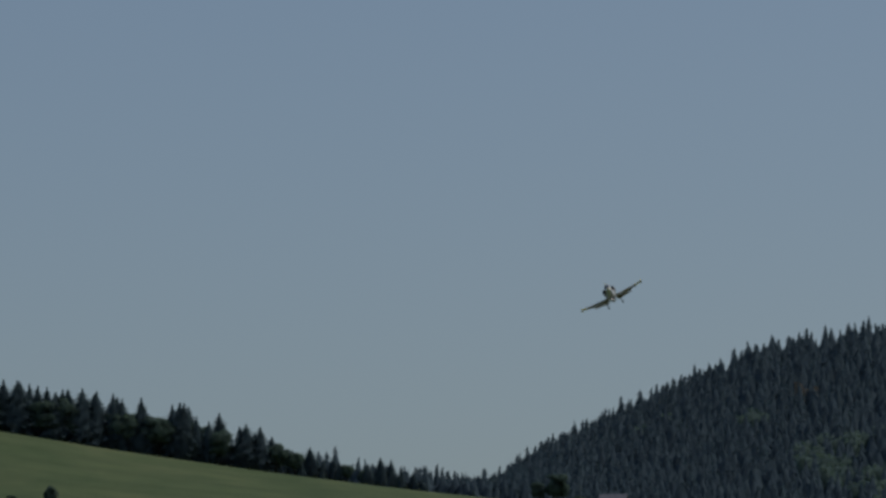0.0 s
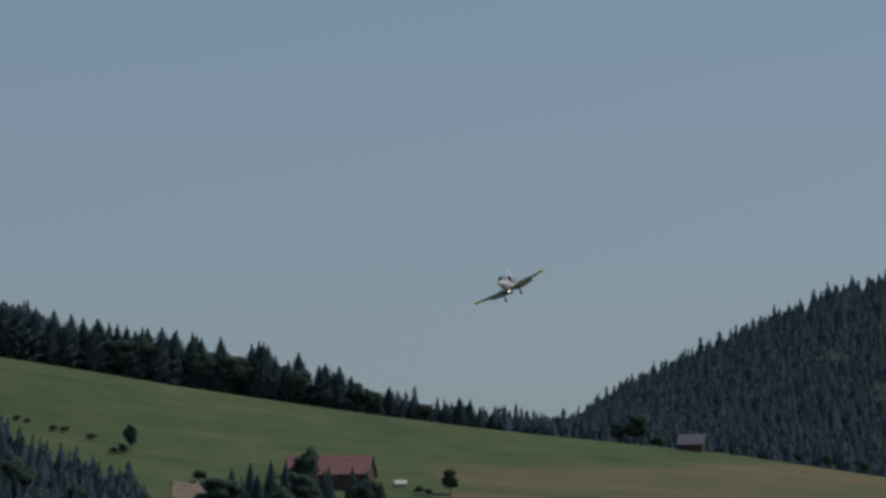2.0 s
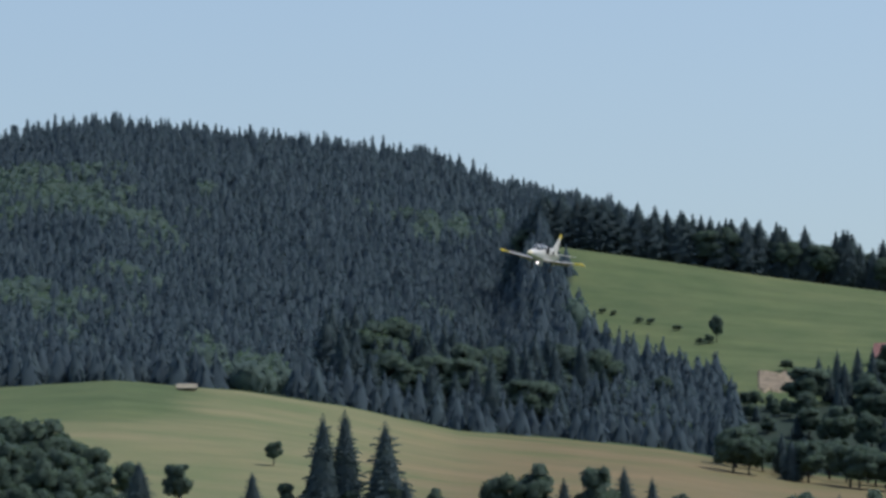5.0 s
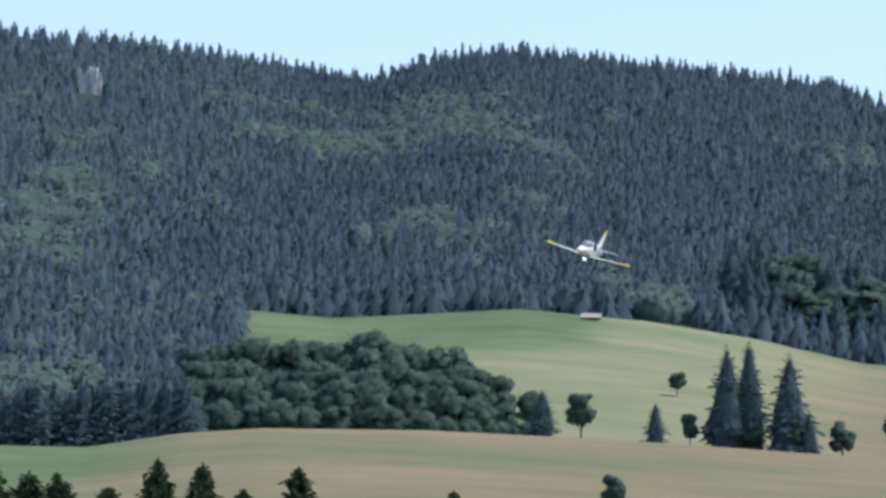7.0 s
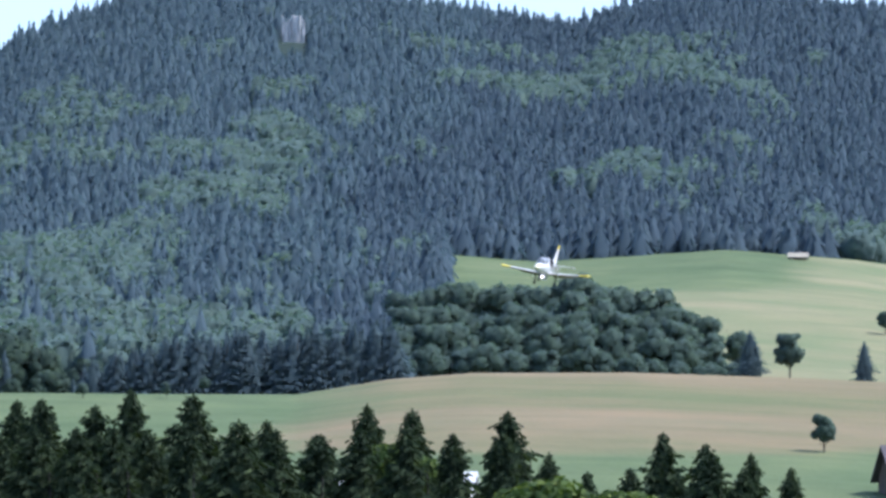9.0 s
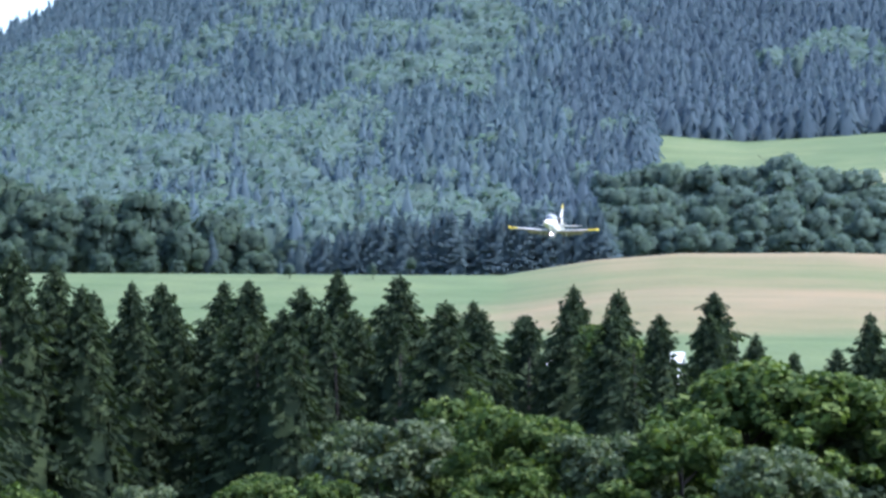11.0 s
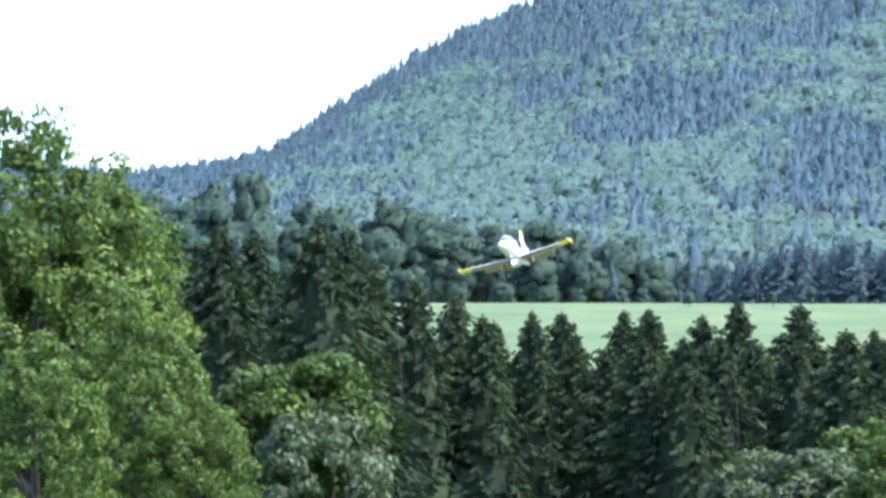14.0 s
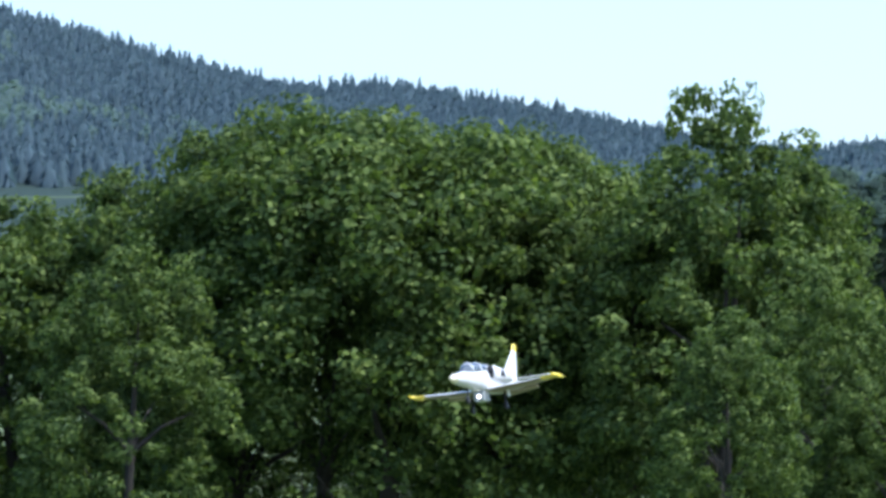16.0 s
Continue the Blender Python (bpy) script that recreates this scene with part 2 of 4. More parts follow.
def soft_normals(me, normals):
    """Shade a crown by the rounded form that its leaves stand on, one normal a vertex."""
    n = np.asarray(normals, dtype=float)
    n = n / (np.linalg.norm(n, axis=1)[:, None] + 1e-9)
    me.normals_split_custom_set_from_vertices(n.tolist())
    return me


def build_ground():
    az = np.concatenate([np.arange(-180, -44, 4.0), np.arange(-44, -33, 0.5), np.arange(-33, 9, 0.07), np.arange(9, 20, 0.5), np.arange(20, 181, 4.0)])
    d = np.concatenate([np.concatenate([[0.001, 1.0, 3.0], np.linspace(8, 560, 30)]), np.linspace(580, 1000, 34), np.linspace(1020, 1700, 50), np.linspace(1715, 2150, 50), np.linspace(2180, 2900, 20), np.linspace(3000, 4900, 6)])
    zn = node_heights(az)
    z = np.array([np.interp(d, RINGS, zn[:, i]) for i in range(len(az))])
    for _ in range(2):
        z[:, 1:-1] = (z[:, :-2] + 2 * z[:, 1:-1] + z[:, 2:]) / 4
    A, Dm = np.meshgrid(np.radians(az), d, indexing="ij")
    X, Y = Dm * np.sin(A), Dm * np.cos(A)
    z += (Dm > 500) * 0.6 * np.sin(X * 0.021 + 1.3 * np.sin(Y * 0.013)) * np.cos(Y * 0.017)
    verts = np.stack([X, Y, z], -1).reshape(-1, 3)
    n, k = len(az), len(d)
    i, j = np.meshgrid(np.arange(n - 1), np.arange(k - 1), indexing="ij")
    q = (i * k + j).ravel()
    faces = np.stack([q, q + k, q + k + 1, q + 1], 1)[:, ::-1]
    me = numpy_mesh("ground", verts, faces, GROUND, True)
    # cover: which parcels are ripe fields, which are wood
    E = np.degrees(np.arctan2(z - 1.7, Dm))
    B = np.degrees(A)
    wav = 0.25 * np.sin(Y * 0.013) + 0.2 * np.sin(X * 0.031 + Y * 0.007)

    def soft(v, w):
        return np.clip(0.5 + v / w, 0, 1)

    one = (Dm > 560) & (Dm < 1020)
    ripe = np.where(one, soft(B + 13.1 + wav * 0.8 + (3.1 - E) * 1.6, 2.2) * soft(E - 2.38 + 0.12 * wav, 0.2), 0.0)
    two = (Dm >= 1020) & (Dm < 1640)
    ripe = np.where(two, 0.86 - 0.86 * soft(-8.3 - B + wav, 1.0) * soft(E - 4.14 + 0.15 * wav, 0.16), ripe)
    three = (Dm >= 1640) & (Dm < 2060)
    ripe = np.where(three, 0.8 * soft(B - 0.75 + wav, 0.5) * soft(4.82 + 0.1 * wav - E, 0.12) * soft(np.abs(E - 4.22) - 0.06, 0.05), ripe)
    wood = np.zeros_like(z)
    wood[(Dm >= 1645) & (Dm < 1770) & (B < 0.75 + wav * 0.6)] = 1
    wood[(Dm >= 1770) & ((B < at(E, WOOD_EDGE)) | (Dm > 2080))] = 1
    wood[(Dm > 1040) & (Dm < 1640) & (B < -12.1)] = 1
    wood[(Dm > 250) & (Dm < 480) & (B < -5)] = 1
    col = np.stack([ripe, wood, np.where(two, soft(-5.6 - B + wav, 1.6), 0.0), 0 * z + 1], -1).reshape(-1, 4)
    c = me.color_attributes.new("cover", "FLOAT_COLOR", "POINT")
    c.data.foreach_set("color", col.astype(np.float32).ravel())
    return tagged(new("ground", me), "rolling valley of green meadows, ripe fields and wooded hills", "ground", kind="structure")


build_ground()

# ---- helpers for things ----
rng = np.random.default_rng(7)


def part(name, bm, material, parent, label=""):
    me = bpy.data.meshes.new(name)
    bm.to_mesh(me)
    bm.free()
    me.materials.append(material)
    ob = new(name, me)
    ob.parent = parent
    return tagged(ob, label)


def part_of(name, me, parent, label=""):
    ob = new(name, me)
    ob.parent = parent
    return tagged(ob, label)


def joined(template, places):
    """Corner places, faces and normals of many copies of a small template. places: rows x, y, z, width, height, turn."""
    tv, tf, tn = template
    P = np.asarray(places)
    n, k = len(P), len(tv)
    c, s = np.cos(P[:, 5])[:, None], np.sin(P[:, 5])[:, None]
    V, N = np.empty((n, k, 3)), np.empty((n, k, 3))
    x, y = tv[None, :, 0], tv[None, :, 1]
    V[..., 0] = P[:, 0, None] + (x * c - y * s) * P[:, 3, None]
    V[..., 1] = P[:, 1, None] + (x * s + y * c) * P[:, 3, None]
    V[..., 2] = P[:, 2, None] + tv[None, :, 2] * P[:, 4, None]
    N[..., 0] = tn[None, :, 0] * c - tn[None, :, 1] * s
    N[..., 1] = tn[None, :, 0] * s + tn[None, :, 1] * c
    N[..., 2] = tn[None, :, 2]
    F = (tf[None] + (np.arange(n) * k)[:, None, None]).reshape(-1, 4)
    return V.reshape(-1, 3), F, N.reshape(-1, 3)


def lathe(rings, sides):
    """Quads between rings of the same number of sides."""
    i, j = np.meshgrid(np.arange(rings - 1), np.arange(sides), indexing="ij")
    k = (j + 1) % sides
    return np.stack([i * sides + j, i * sides + k, (i + 1) * sides + k, (i + 1) * sides + j], -1).reshape(-1, 4)


def with_sprays(r, core_v, core_f, core_n, P, N, out, size):
    """Adds leaf sprays at P, spanned along out and across it, to the core of a crown."""
    side = np.cross(out, N + 0.6 * r.standard_normal(P.shape))
    side /= np.linalg.norm(side, axis=1)[:, None] + 1e-9
    t, b = out * size, side * size * 0.55
    q = np.stack([P - t - b, P - t * 0.8 + b, P + t + b * 0.35, P + t * 0.9 - b * 0.5], 1).reshape(-1, 3)
    f = np.arange(len(q)).reshape(-1, 4) + len(core_v)
    return np.concatenate([core_v, q]), np.concatenate([core_f, f]), np.concatenate([core_n, np.repeat(N, 4, 0)])


def spruce_template(seed, sides=5, sprays=26):
    """A spruce, one metre high and about one across: a slim core and drooping bough sprays."""
    r = np.random.default_rng(seed)
    v, n = [], []
    for i, (z, rad) in enumerate([(0.0, 0.36), (0.3, 0.3), (0.65, 0.14), (0.97, 0.006)]):
        a = 6.2832 * (np.arange(sides) + 0.5 * (i % 2)) / sides
        v.append(np.stack([rad * np.cos(a), rad * np.sin(a), np.full(sides, z)], 1))
        n.append(np.stack([np.cos(a), np.sin(a), np.full(sides, 0.7)], 1))
    k = r.uniform(0, 1, sprays) ** 0.75
    k[:3] = (0.03, 0.08, 0.12)
    a = np.arange(sprays) * 2.4 + r.normal(0, 0.3, sprays)
    o = np.stack([np.cos(a), np.sin(a), 0 * a], 1)
    rad = (0.02 + 0.4 * k ** 0.9) * r.uniform(0.8, 1.15, sprays)
    P = o * rad[:, None] + np.stack([0 * k, 0 * k, 1 - k * 0.95], 1)
    N = o + np.array([0, 0, 0.75])
    out = o + np.array([0, 0, -0.85])
    out[:2] = (0.05, 0, 1)
    return with_sprays(r, np.concatenate(v), lathe(4, sides), np.concatenate(n), P, N, out, (0.05 + 0.1 * k)[:, None])


def dome_template(seed, sides=7, rings=5, sprays=72, leaf=0.075):
    """A leafy crown, one metre high and about one across: a lumpy core covered with leaf sprays."""
    r = np.random.default_rng(seed)
    lobes = r.standard_normal((8, 3)) * np.array([1, 1, 0.7]) + np.array([0, 0, 0.35])
    lobes /= np.linalg.norm(lobes, axis=1)[:, None]

    def form(u):
        w = np.clip(u @ lobes.T, 0, 1) ** 6
        return 0.36 + 0.15 * w.max(axis=1), u + np.array([0, 0, 0.3])

    v, n = [], []
    for i in range(rings):
        p = math.pi * (0.1 + 0.88 * i / (rings - 1))
        a = 6.2832 * (np.arange(sides) + 0.5 * (i % 2)) / sides
        u = np.stack([np.sin(p) * np.cos(a), np.sin(p) * np.sin(a), np.full(sides, -math.cos(p))], 1)
        k, nn = form(u)
        v.append(u * (k * 0.9)[:, None] + np.array([0, 0, 0.5]))
        n.append(nn)
    u = r.standard_normal((sprays, 3)) + np.array([0, 0, 0.3])
    u /= np.linalg.norm(u, axis=1)[:, None]
    k, nn = form(u)
    t = np.cross(u, r.standard_normal(u.shape))
    t = t / np.linalg.norm(t, axis=1)[:, None] + u * r.normal(0.1, 0.4, (sprays, 1))
    P = u * (k * r.uniform(0.88, 1.06, sprays))[:, None] + np.array([0, 0, 0.5])
    return with_sprays(r, np.concatenate(v), lathe(rings, sides), np.concatenate(n), P, nn + 0.22 * r.standard_normal(u.shape), t, leaf * r.uniform(0.7, 1.3, (sprays, 1)))


# ---- far woods ----
def scatter(az0, az1, d0, d1, step_side, step_deep, keep):
    """Rows x, y, z, bearing, distance over a stretch of land, where keep(bearing, distance) says so."""
    out = []
    d = d0
    while d < d1:
        step = math.degrees(step_side / d)
        a = az0 + rng.uniform(0, step)
        while a < az1:
            aa, dd = a + rng.normal(0, step * 0.3), d + rng.normal(0, step_deep * 0.3)
            if keep(aa, dd):
                p = spot(aa, dd)
                out.append((p.x, p.y, p.z, aa, dd))
            a += step
        d += step_deep
    return out


def patch(x, y, scale, seed=0.0):
    return noise.noise(Vector((x / scale, y / scale, seed)))


def on_slope(a, d):
    el = math.degrees(math.atan2(land(a, d) - 1.7, d))
    if d > 2660:
        return False
    if a < -22.5 and el < 4.0:
        return False
    if a < -12.0 and d < 1660:
        return True
    if d < 1650:
        return False
    if abs(a + 13.64) < 0.19 and 2310 < d < 2445:
        return False
    if a < at(el, WOOD_EDGE):
        return True
    return d > 2120 and (land(a, d) > land(a, 2050) - 25)


woods = scatter(-33, 9, 1270, 2660, 5.4, 10.0, on_slope)
spruce_rows, hazed_rows, broad_rows = [], [], []
for x, y, z, a, d in woods:
    el = math.degrees(math.atan2(z - 1.7, d))
    side = radians(a) * 2000
    leafy = patch(side, d * 0.28, 75, 3.1) + 0.7 * patch(side, d * 0.35, 26, 9.0) - 0.42
    leafy += 0.42 if (-22 < a < -13.5 and el < 5.5) else 0.0
    leafy += 0.2 if (-12.5 < a < -8.5 and 6.0 < el < 6.7) else 0.0
    leafy -= 0.15 if a > -8 else 0.0
    leafy -= 0.5 if el > at(a, RIDGE) - 0.3 else 0.0
    if leafy > rng.uniform(-0.22, 0.22):
        h = rng.uniform(9, 14)
        broad_rows.append((x, y, z - 4.5, rng.uniform(10, 15), h + 3, rng.uniform(0, 6.28)))
    else:
        h = rng.uniform(10, 14.5) * (1.2 if rng.random() < 0.12 else 1)
        # the high hill takes the paler, bluer needles, for its thicker haze
        (hazed_rows if a < -12.6 + 1.2 * patch(x, y, 200, 5.5) + (el - 5) * 0.7 else spruce_rows).append((x, y, z - 2.5, rng.uniform(9.0, 12.0), h + 1.5, rng.uniform(0, 6.28)))


def forest(name, template, rows, mat, label):
    """One wood, of several shapes of tree taken in turn."""
    V, F, N, n = [], [], [], 0
    for k in range(6):
        v, f, nn = joined(template(11 + k), rows[k::6])
        V.append(v)
        F.append(f + n)
        N.append(nn)
        n += len(v)
    me = numpy_mesh(name, np.concatenate(V), np.concatenate(F), mat, True)
    return tagged(new(name, soft_normals(me, np.concatenate(N))), label, "forest", kind="stuff")


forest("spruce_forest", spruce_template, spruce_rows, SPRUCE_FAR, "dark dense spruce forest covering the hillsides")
# same spruces as above, with more haze in the colour
forest("hazed_spruce_forest", spruce_template, hazed_rows, HAZED_SPRUCE_FAR, "spruce forest on the high hill, haze in its bluish colour")
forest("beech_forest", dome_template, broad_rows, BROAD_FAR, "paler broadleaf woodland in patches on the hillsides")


# ---- trees that can be told apart ----
def quads_mesh(name, centres, ax, ay, mat):
    """One small leaf plate at each centre, spanned by ax and ay."""
    n = len(centres)
    V = np.stack([centres - ax - ay, centres + ax - ay * 0.6, centres + ax * 0.8 + ay, centres - ax * 0.7 + ay], 1).reshape(-1, 3)
    return numpy_mesh(name, V, np.arange(4 * n).reshape(n, 4), mat)


def leafy_mesh(seed, h, r, clumps, per, leaf, mat, low=0.2, squash=1.0, loose=1.0):
    """A crown of leaf plates gathered in clumps on the outside of an uneven dome."""
    g = np.random.default_rng(seed)
    u = g.standard_normal((clumps, 3))
    u /= np.linalg.norm(u, axis=1)[:, None]
    u[:, 2] = np.where(u[:, 2] < -0.55, -u[:, 2], u[:, 2])
    lobes = g.standard_normal((7, 3))
    lobes /= np.linalg.norm(lobes, axis=1)[:, None]
    bulge = 0.78 + 0.3 * np.max(np.clip(u @ lobes.T, 0, 1) ** 4, axis=1)
    depth = g.uniform(0.45, 1.0, clumps) ** 0.5
    half = h * (1 - low) / 2
    C = u * (bulge * depth)[:, None] * np.array([r, r, half * squash]) + np.array([0, 0, h * low + half])
    cr = g.uniform(0.55, 1.3, clumps) * r * 0.155 * loose
    o = g.standard_normal((clumps, per, 3))
    o /= np.linalg.norm(o, axis=2)[..., None]
    P = (C[:, None] + o * (cr[:, None] * g.uniform(0.35, 1.0, (clumps, per)) ** 0.6)[..., None] * np.array([1.15, 1.15, 0.8])).reshape(-1, 3)
    nrm = (o + 0.5 * g.standard_normal(o.shape)).reshape(-1, 3) + np.array([0, 0, 0.3])
    nrm /= np.linalg.norm(nrm, axis=1)[:, None]
    t = np.cross(nrm, g.standard_normal(nrm.shape))
    t /= np.linalg.norm(t, axis=1)[:, None]
    b = np.cross(nrm, t)
    s = leaf * g.uniform(0.6, 1.3, len(P))[:, None]
    return quads_mesh("crown", P, t * s, b * s * 0.62, mat)


def clump_mesh(seed, h, r, clumps, mat, low=0.0):
    """A crown of leafy clumps on an uneven dome, each clump a core covered with sprays."""
    g = np.random.default_rng(seed)
    half = h * (1 - low) / 2
    u = g.standard_normal((clumps, 3))
    u /= np.linalg.norm(u, axis=1)[:, None]
    u[:, 2] = np.where(u[:, 2] < -0.6, -u[:, 2], u[:, 2])
    lobes = g.standard_normal((6, 3))
    lobes /= np.linalg.norm(lobes, axis=1)[:, None]
    bulge = 0.62 + 0.3 * np.max(np.clip(u @ lobes.T, 0, 1) ** 4, axis=1)
    mid = np.array([0, 0, h * low + half])
    C = u * (bulge * g.uniform(0.7, 1.0, clumps))[:, None] * np.array([r, r, half]) + mid
    size = g.uniform(0.18, 0.36, clumps) * r
    C[0], size[0] = mid, 0.6 * r
    V, F, N, n = [], [], [], 0
    for i in range(clumps):
        tv, tf, tn = dome_template(seed * 100 + i, 6, 5, 84, 0.09)
        v = (tv - np.array([0, 0, 0.5])) * 2.2 * size[i] * np.array([1, 1, half / r if i == 0 else 0.85]) + C[i]
        far = (v - mid) / np.array([r, r, half])
        V.append(v)
        F.append(tf + n)
        N.append(tn * 0.55 + far)
        n += len(tv)
    return soft_normals(numpy_mesh("crown", np.concatenate(V), np.concatenate(F), mat, True), np.concatenate(N))


def spire_mesh(seed, h, r, mat, sides=9, tiers=9, sprays=900):
    """A spruce crown: a slim core with whorls of drooping sprays."""
    g = np.random.default_rng(seed)
    V, N = [], []
    for i in range(tiers):
        z = i / (tiers - 1)
        rad = 0.78 * r * min(1.0, 1.3 * (1 - z) ** 0.85) + 0.02
        a = 6.2832 * (np.arange(sides) + 0.5 * (i % 2)) / sides
        rr = rad * g.uniform(0.8, 1.1, sides)
        V.append(np.stack([rr * np.cos(a), rr * np.sin(a), np.full(sides, z * h * 0.98)], 1))
        N.append(np.stack([np.cos(a), np.sin(a), np.full(sides, 0.6)], 1))
    k = g.uniform(0.01, 1, sprays) ** 0.6
    k = (np.round(k * 17) + g.normal(0, 0.16, sprays)) / 17
    k = np.clip(k, 0.005, 1)
    a = g.uniform(0, 6.283, sprays)
    o = np.stack([np.cos(a), np.sin(a), 0 * a], 1)
    arm = 1 + 0.22 * np.sin(5 * a + np.round(k * 17) * 2.1)
    rad = r * np.minimum(1.0, 1.3 * k ** 0.85) * arm * g.uniform(0.75, 1.05, sprays)
    P = o * rad[:, None] + np.stack([0 * k, 0 * k, h * (1 - k * 0.97)], 1)
    out = o + np.array([0, 0, -0.7]) + 0.25 * g.standard_normal(P.shape)
    out[:5], P[:5] = (0.04, 0, 1), (0, 0, h - 0.5)
    v, f, n = with_sprays(g, np.concatenate(V), lathe(tiers, sides), np.concatenate(N), P, o + np.array([0, 0, 0.65]), out, r * (0.07 + 0.1 * k)[:, None])
    return soft_normals(numpy_mesh("crown", v, f, mat, True), n)


def trunk_mesh(seed, h, r0, limbs, reach):
    """A tapered trunk with limbs."""
    g = random.Random(seed)
    V, F = [], []

    def tube(p, q, ra, rb, sides=7):
        b = len(V)
        ax = (q - p).normalized()
        e = ax.orthogonal().normalized()
        f = ax.cross(e)
        for c, rr in ((p, ra), (q, rb)):
            for i in range(sides):
                a = 2 * math.pi * i / sides
                V.append(tuple(c + (e * math.cos(a) + f * math.sin(a)) * rr))
        for i in range(sides):
            j = (i + 1) % sides
            F.append((b + i, b + j, b + sides + j, b + sides + i))

    p, n = Vector((0, 0, -0.6)), 5
    pts = [p]
    for i in range(n):
        p = p + Vector((g.gauss(0, 0.012 * h), g.gauss(0, 0.012 * h), h * 0.9 / n))
        pts.append(p)
    for i in range(n):
        tube(pts[i], pts[i + 1], r0 * (1 - i / n) + 0.03, r0 * (1 - (i + 1) / n) + 0.03)
    for k in range(limbs):
        i = g.randrange(1, n)
        a = g.uniform(0, 6.28)
        q = pts[i] + Vector((math.cos(a), math.sin(a), g.uniform(0.4, 1.0))) * reach * g.uniform(0.5, 1.0)
        m = (pts[i] + q) / 2 + Vector((0, 0, 0.06 * reach))
        tube(pts[i], m, r0 * 0.38, r0 * 0.2, 5)
        tube(m, q, r0 * 0.2, 0.03, 5)
    return numpy_mesh("trunk", np.array(V), np.array(F), BARK)


def spruce_mesh(seed, h, r, whorl, twigs, mat, ragged=0.25, size=9.0):
    """A crown of whorls of drooping boughs, each of a spine with side sprays and hanging twigs."""
    g = np.random.default_rng(seed)
    C, AX, AY = [], [], []
    z = h * 0.06
    while z < h - 0.15:
        k = 1 - z / h
        R = min(r * 1.35 * (k ** 0.8), r) * g.uniform(1 - ragged, 1 + ragged * 0.6) + 0.12
        n = int(5 + 5 * min(1, k * 1.6))
        a0 = g.uniform(0, 6.28)
        for i in range(n):
            a = a0 + 6.283 * i / n + g.normal(0, 0.18)
            L = R * g.uniform(0.72, 1.12)
            out = np.array([math.cos(a), math.sin(a), 0.0])
            side = np.array([-math.sin(a), math.cos(a), 0.0])
            rise = 0.42 * (1 - k) + 0.05
            m = max(2, int(twigs * (0.35 + 0.65 * k)))
            for j in range(m):
                f = (j + 0.6) / m
                drop = rise * f - (0.5 * k + 0.12) * f * f + 0.12 * max(0, f - 0.75)
                c = out * (L * f) + np.array([0, 0, z + L * drop])
                sgn = 1 if j % 2 else -1
                for half in (0, 1):
                    w = min(L * (0.15 + 0.12 * (1 - f)), size) * g.uniform(0.7, 1.25)
                    dirv = out * (0.5 + 0.35 * half) + side * sgn * (0.85 - 0.45 * half) + np.array([0, 0, -0.3 - 0.35 * g.random()])
                    C.append(c + dirv * w * 0.6 + g.normal(0, 0.05, 3))
                    AX.append(dirv * w)
                    AY.append((out * 0.2 + side * g.normal(0, 0.25) + np.array([0, 0, -0.8])) * ((0.07 if size < 1 else 0.12) + 0.2 * w) * g.uniform(0.6, 1.6))
        z += whorl * (0.55 + 0.75 * k) * g.uniform(0.8, 1.2)
    for q in range(16):                       # the dense inside of the crown
        k0 = q / 16
        for i in range(9):
            a = 6.283 * (i + 0.5 * (q % 2)) / 9
            rr = 0.6 * r * min(1, 1.35 * (1 - k0) ** 0.8) * g.uniform(0.8, 1.1)
            C.append(np.array([rr * math.cos(a), rr * math.sin(a), h * (0.05 + 0.9 * k0)]))
            AX.append(np.array([-math.sin(a), math.cos(a), 0.0]) * rr * 0.42)
            AY.append(np.array([-0.2 * math.cos(a), -0.2 * math.sin(a), 0.05]) * 0.6 + np.array([0, 0, h * 0.034]))
    C.append(np.array([0, 0, h - 0.35])); AX.append(np.array([0, 0, 0.5])); AY.append(np.array([0.07, 0.0, 0.0]))
    for q in range(16):                       # the dense inside of the crown
        k0 = q / 16
        for i in range(9):
            a = 6.283 * (i + 0.5 * (q % 2)) / 9
            rr = 0.6 * r * min(1, 1.35 * (1 - k0) ** 0.8) * g.uniform(0.8, 1.1)
            C.append(np.array([rr * math.cos(a), rr * math.sin(a), h * (0.05 + 0.9 * k0)]))
            AX.append(np.array([-math.sin(a), math.cos(a), 0.0]) * rr * 0.42)
            AY.append(np.array([-0.2 * math.cos(a), -0.2 * math.sin(a), 0.05]) * 0.6 + np.array([0, 0, h * 0.034]))
    C.append(np.array([0, 0, h - 0.35])); AX.append(np.array([0, 0, 0.5])); AY.append(np.array([0.0, 0.07, 0.0]))
    return quads_mesh("crown", np.array(C), np.array(AX), np.array(AY), mat)


def tree_kind(name, crown, trunk, label, group):
    """The first tree of a kind; it is set in place by plant()."""
    return dict(name=name, crown=crown, trunk=trunk, label=label, group=group)


def plant(kind, az, d, height, base_height, width=1.0, lift=0.0, label="", turn=None):
    """A tree of the given height, from a kind whose meshes are base_height tall."""
    p = spot(az, d, lift)
    e = new(kind["name"])
    s = height / base_height
    e.matrix_world = Matrix.Translation(p) @ Matrix.Rotation(random.uniform(0, 6.28) if turn is None else turn, 4, "Z") @ Matrix.Diagonal((s * width, s * width, s, 1))
    tagged(e, label or kind["label"], "tree", kind["group"])
    part_of("trunk", kind["trunk"], e)
    part_of("crown", kind["crown"], e)
    return e


heaped = []


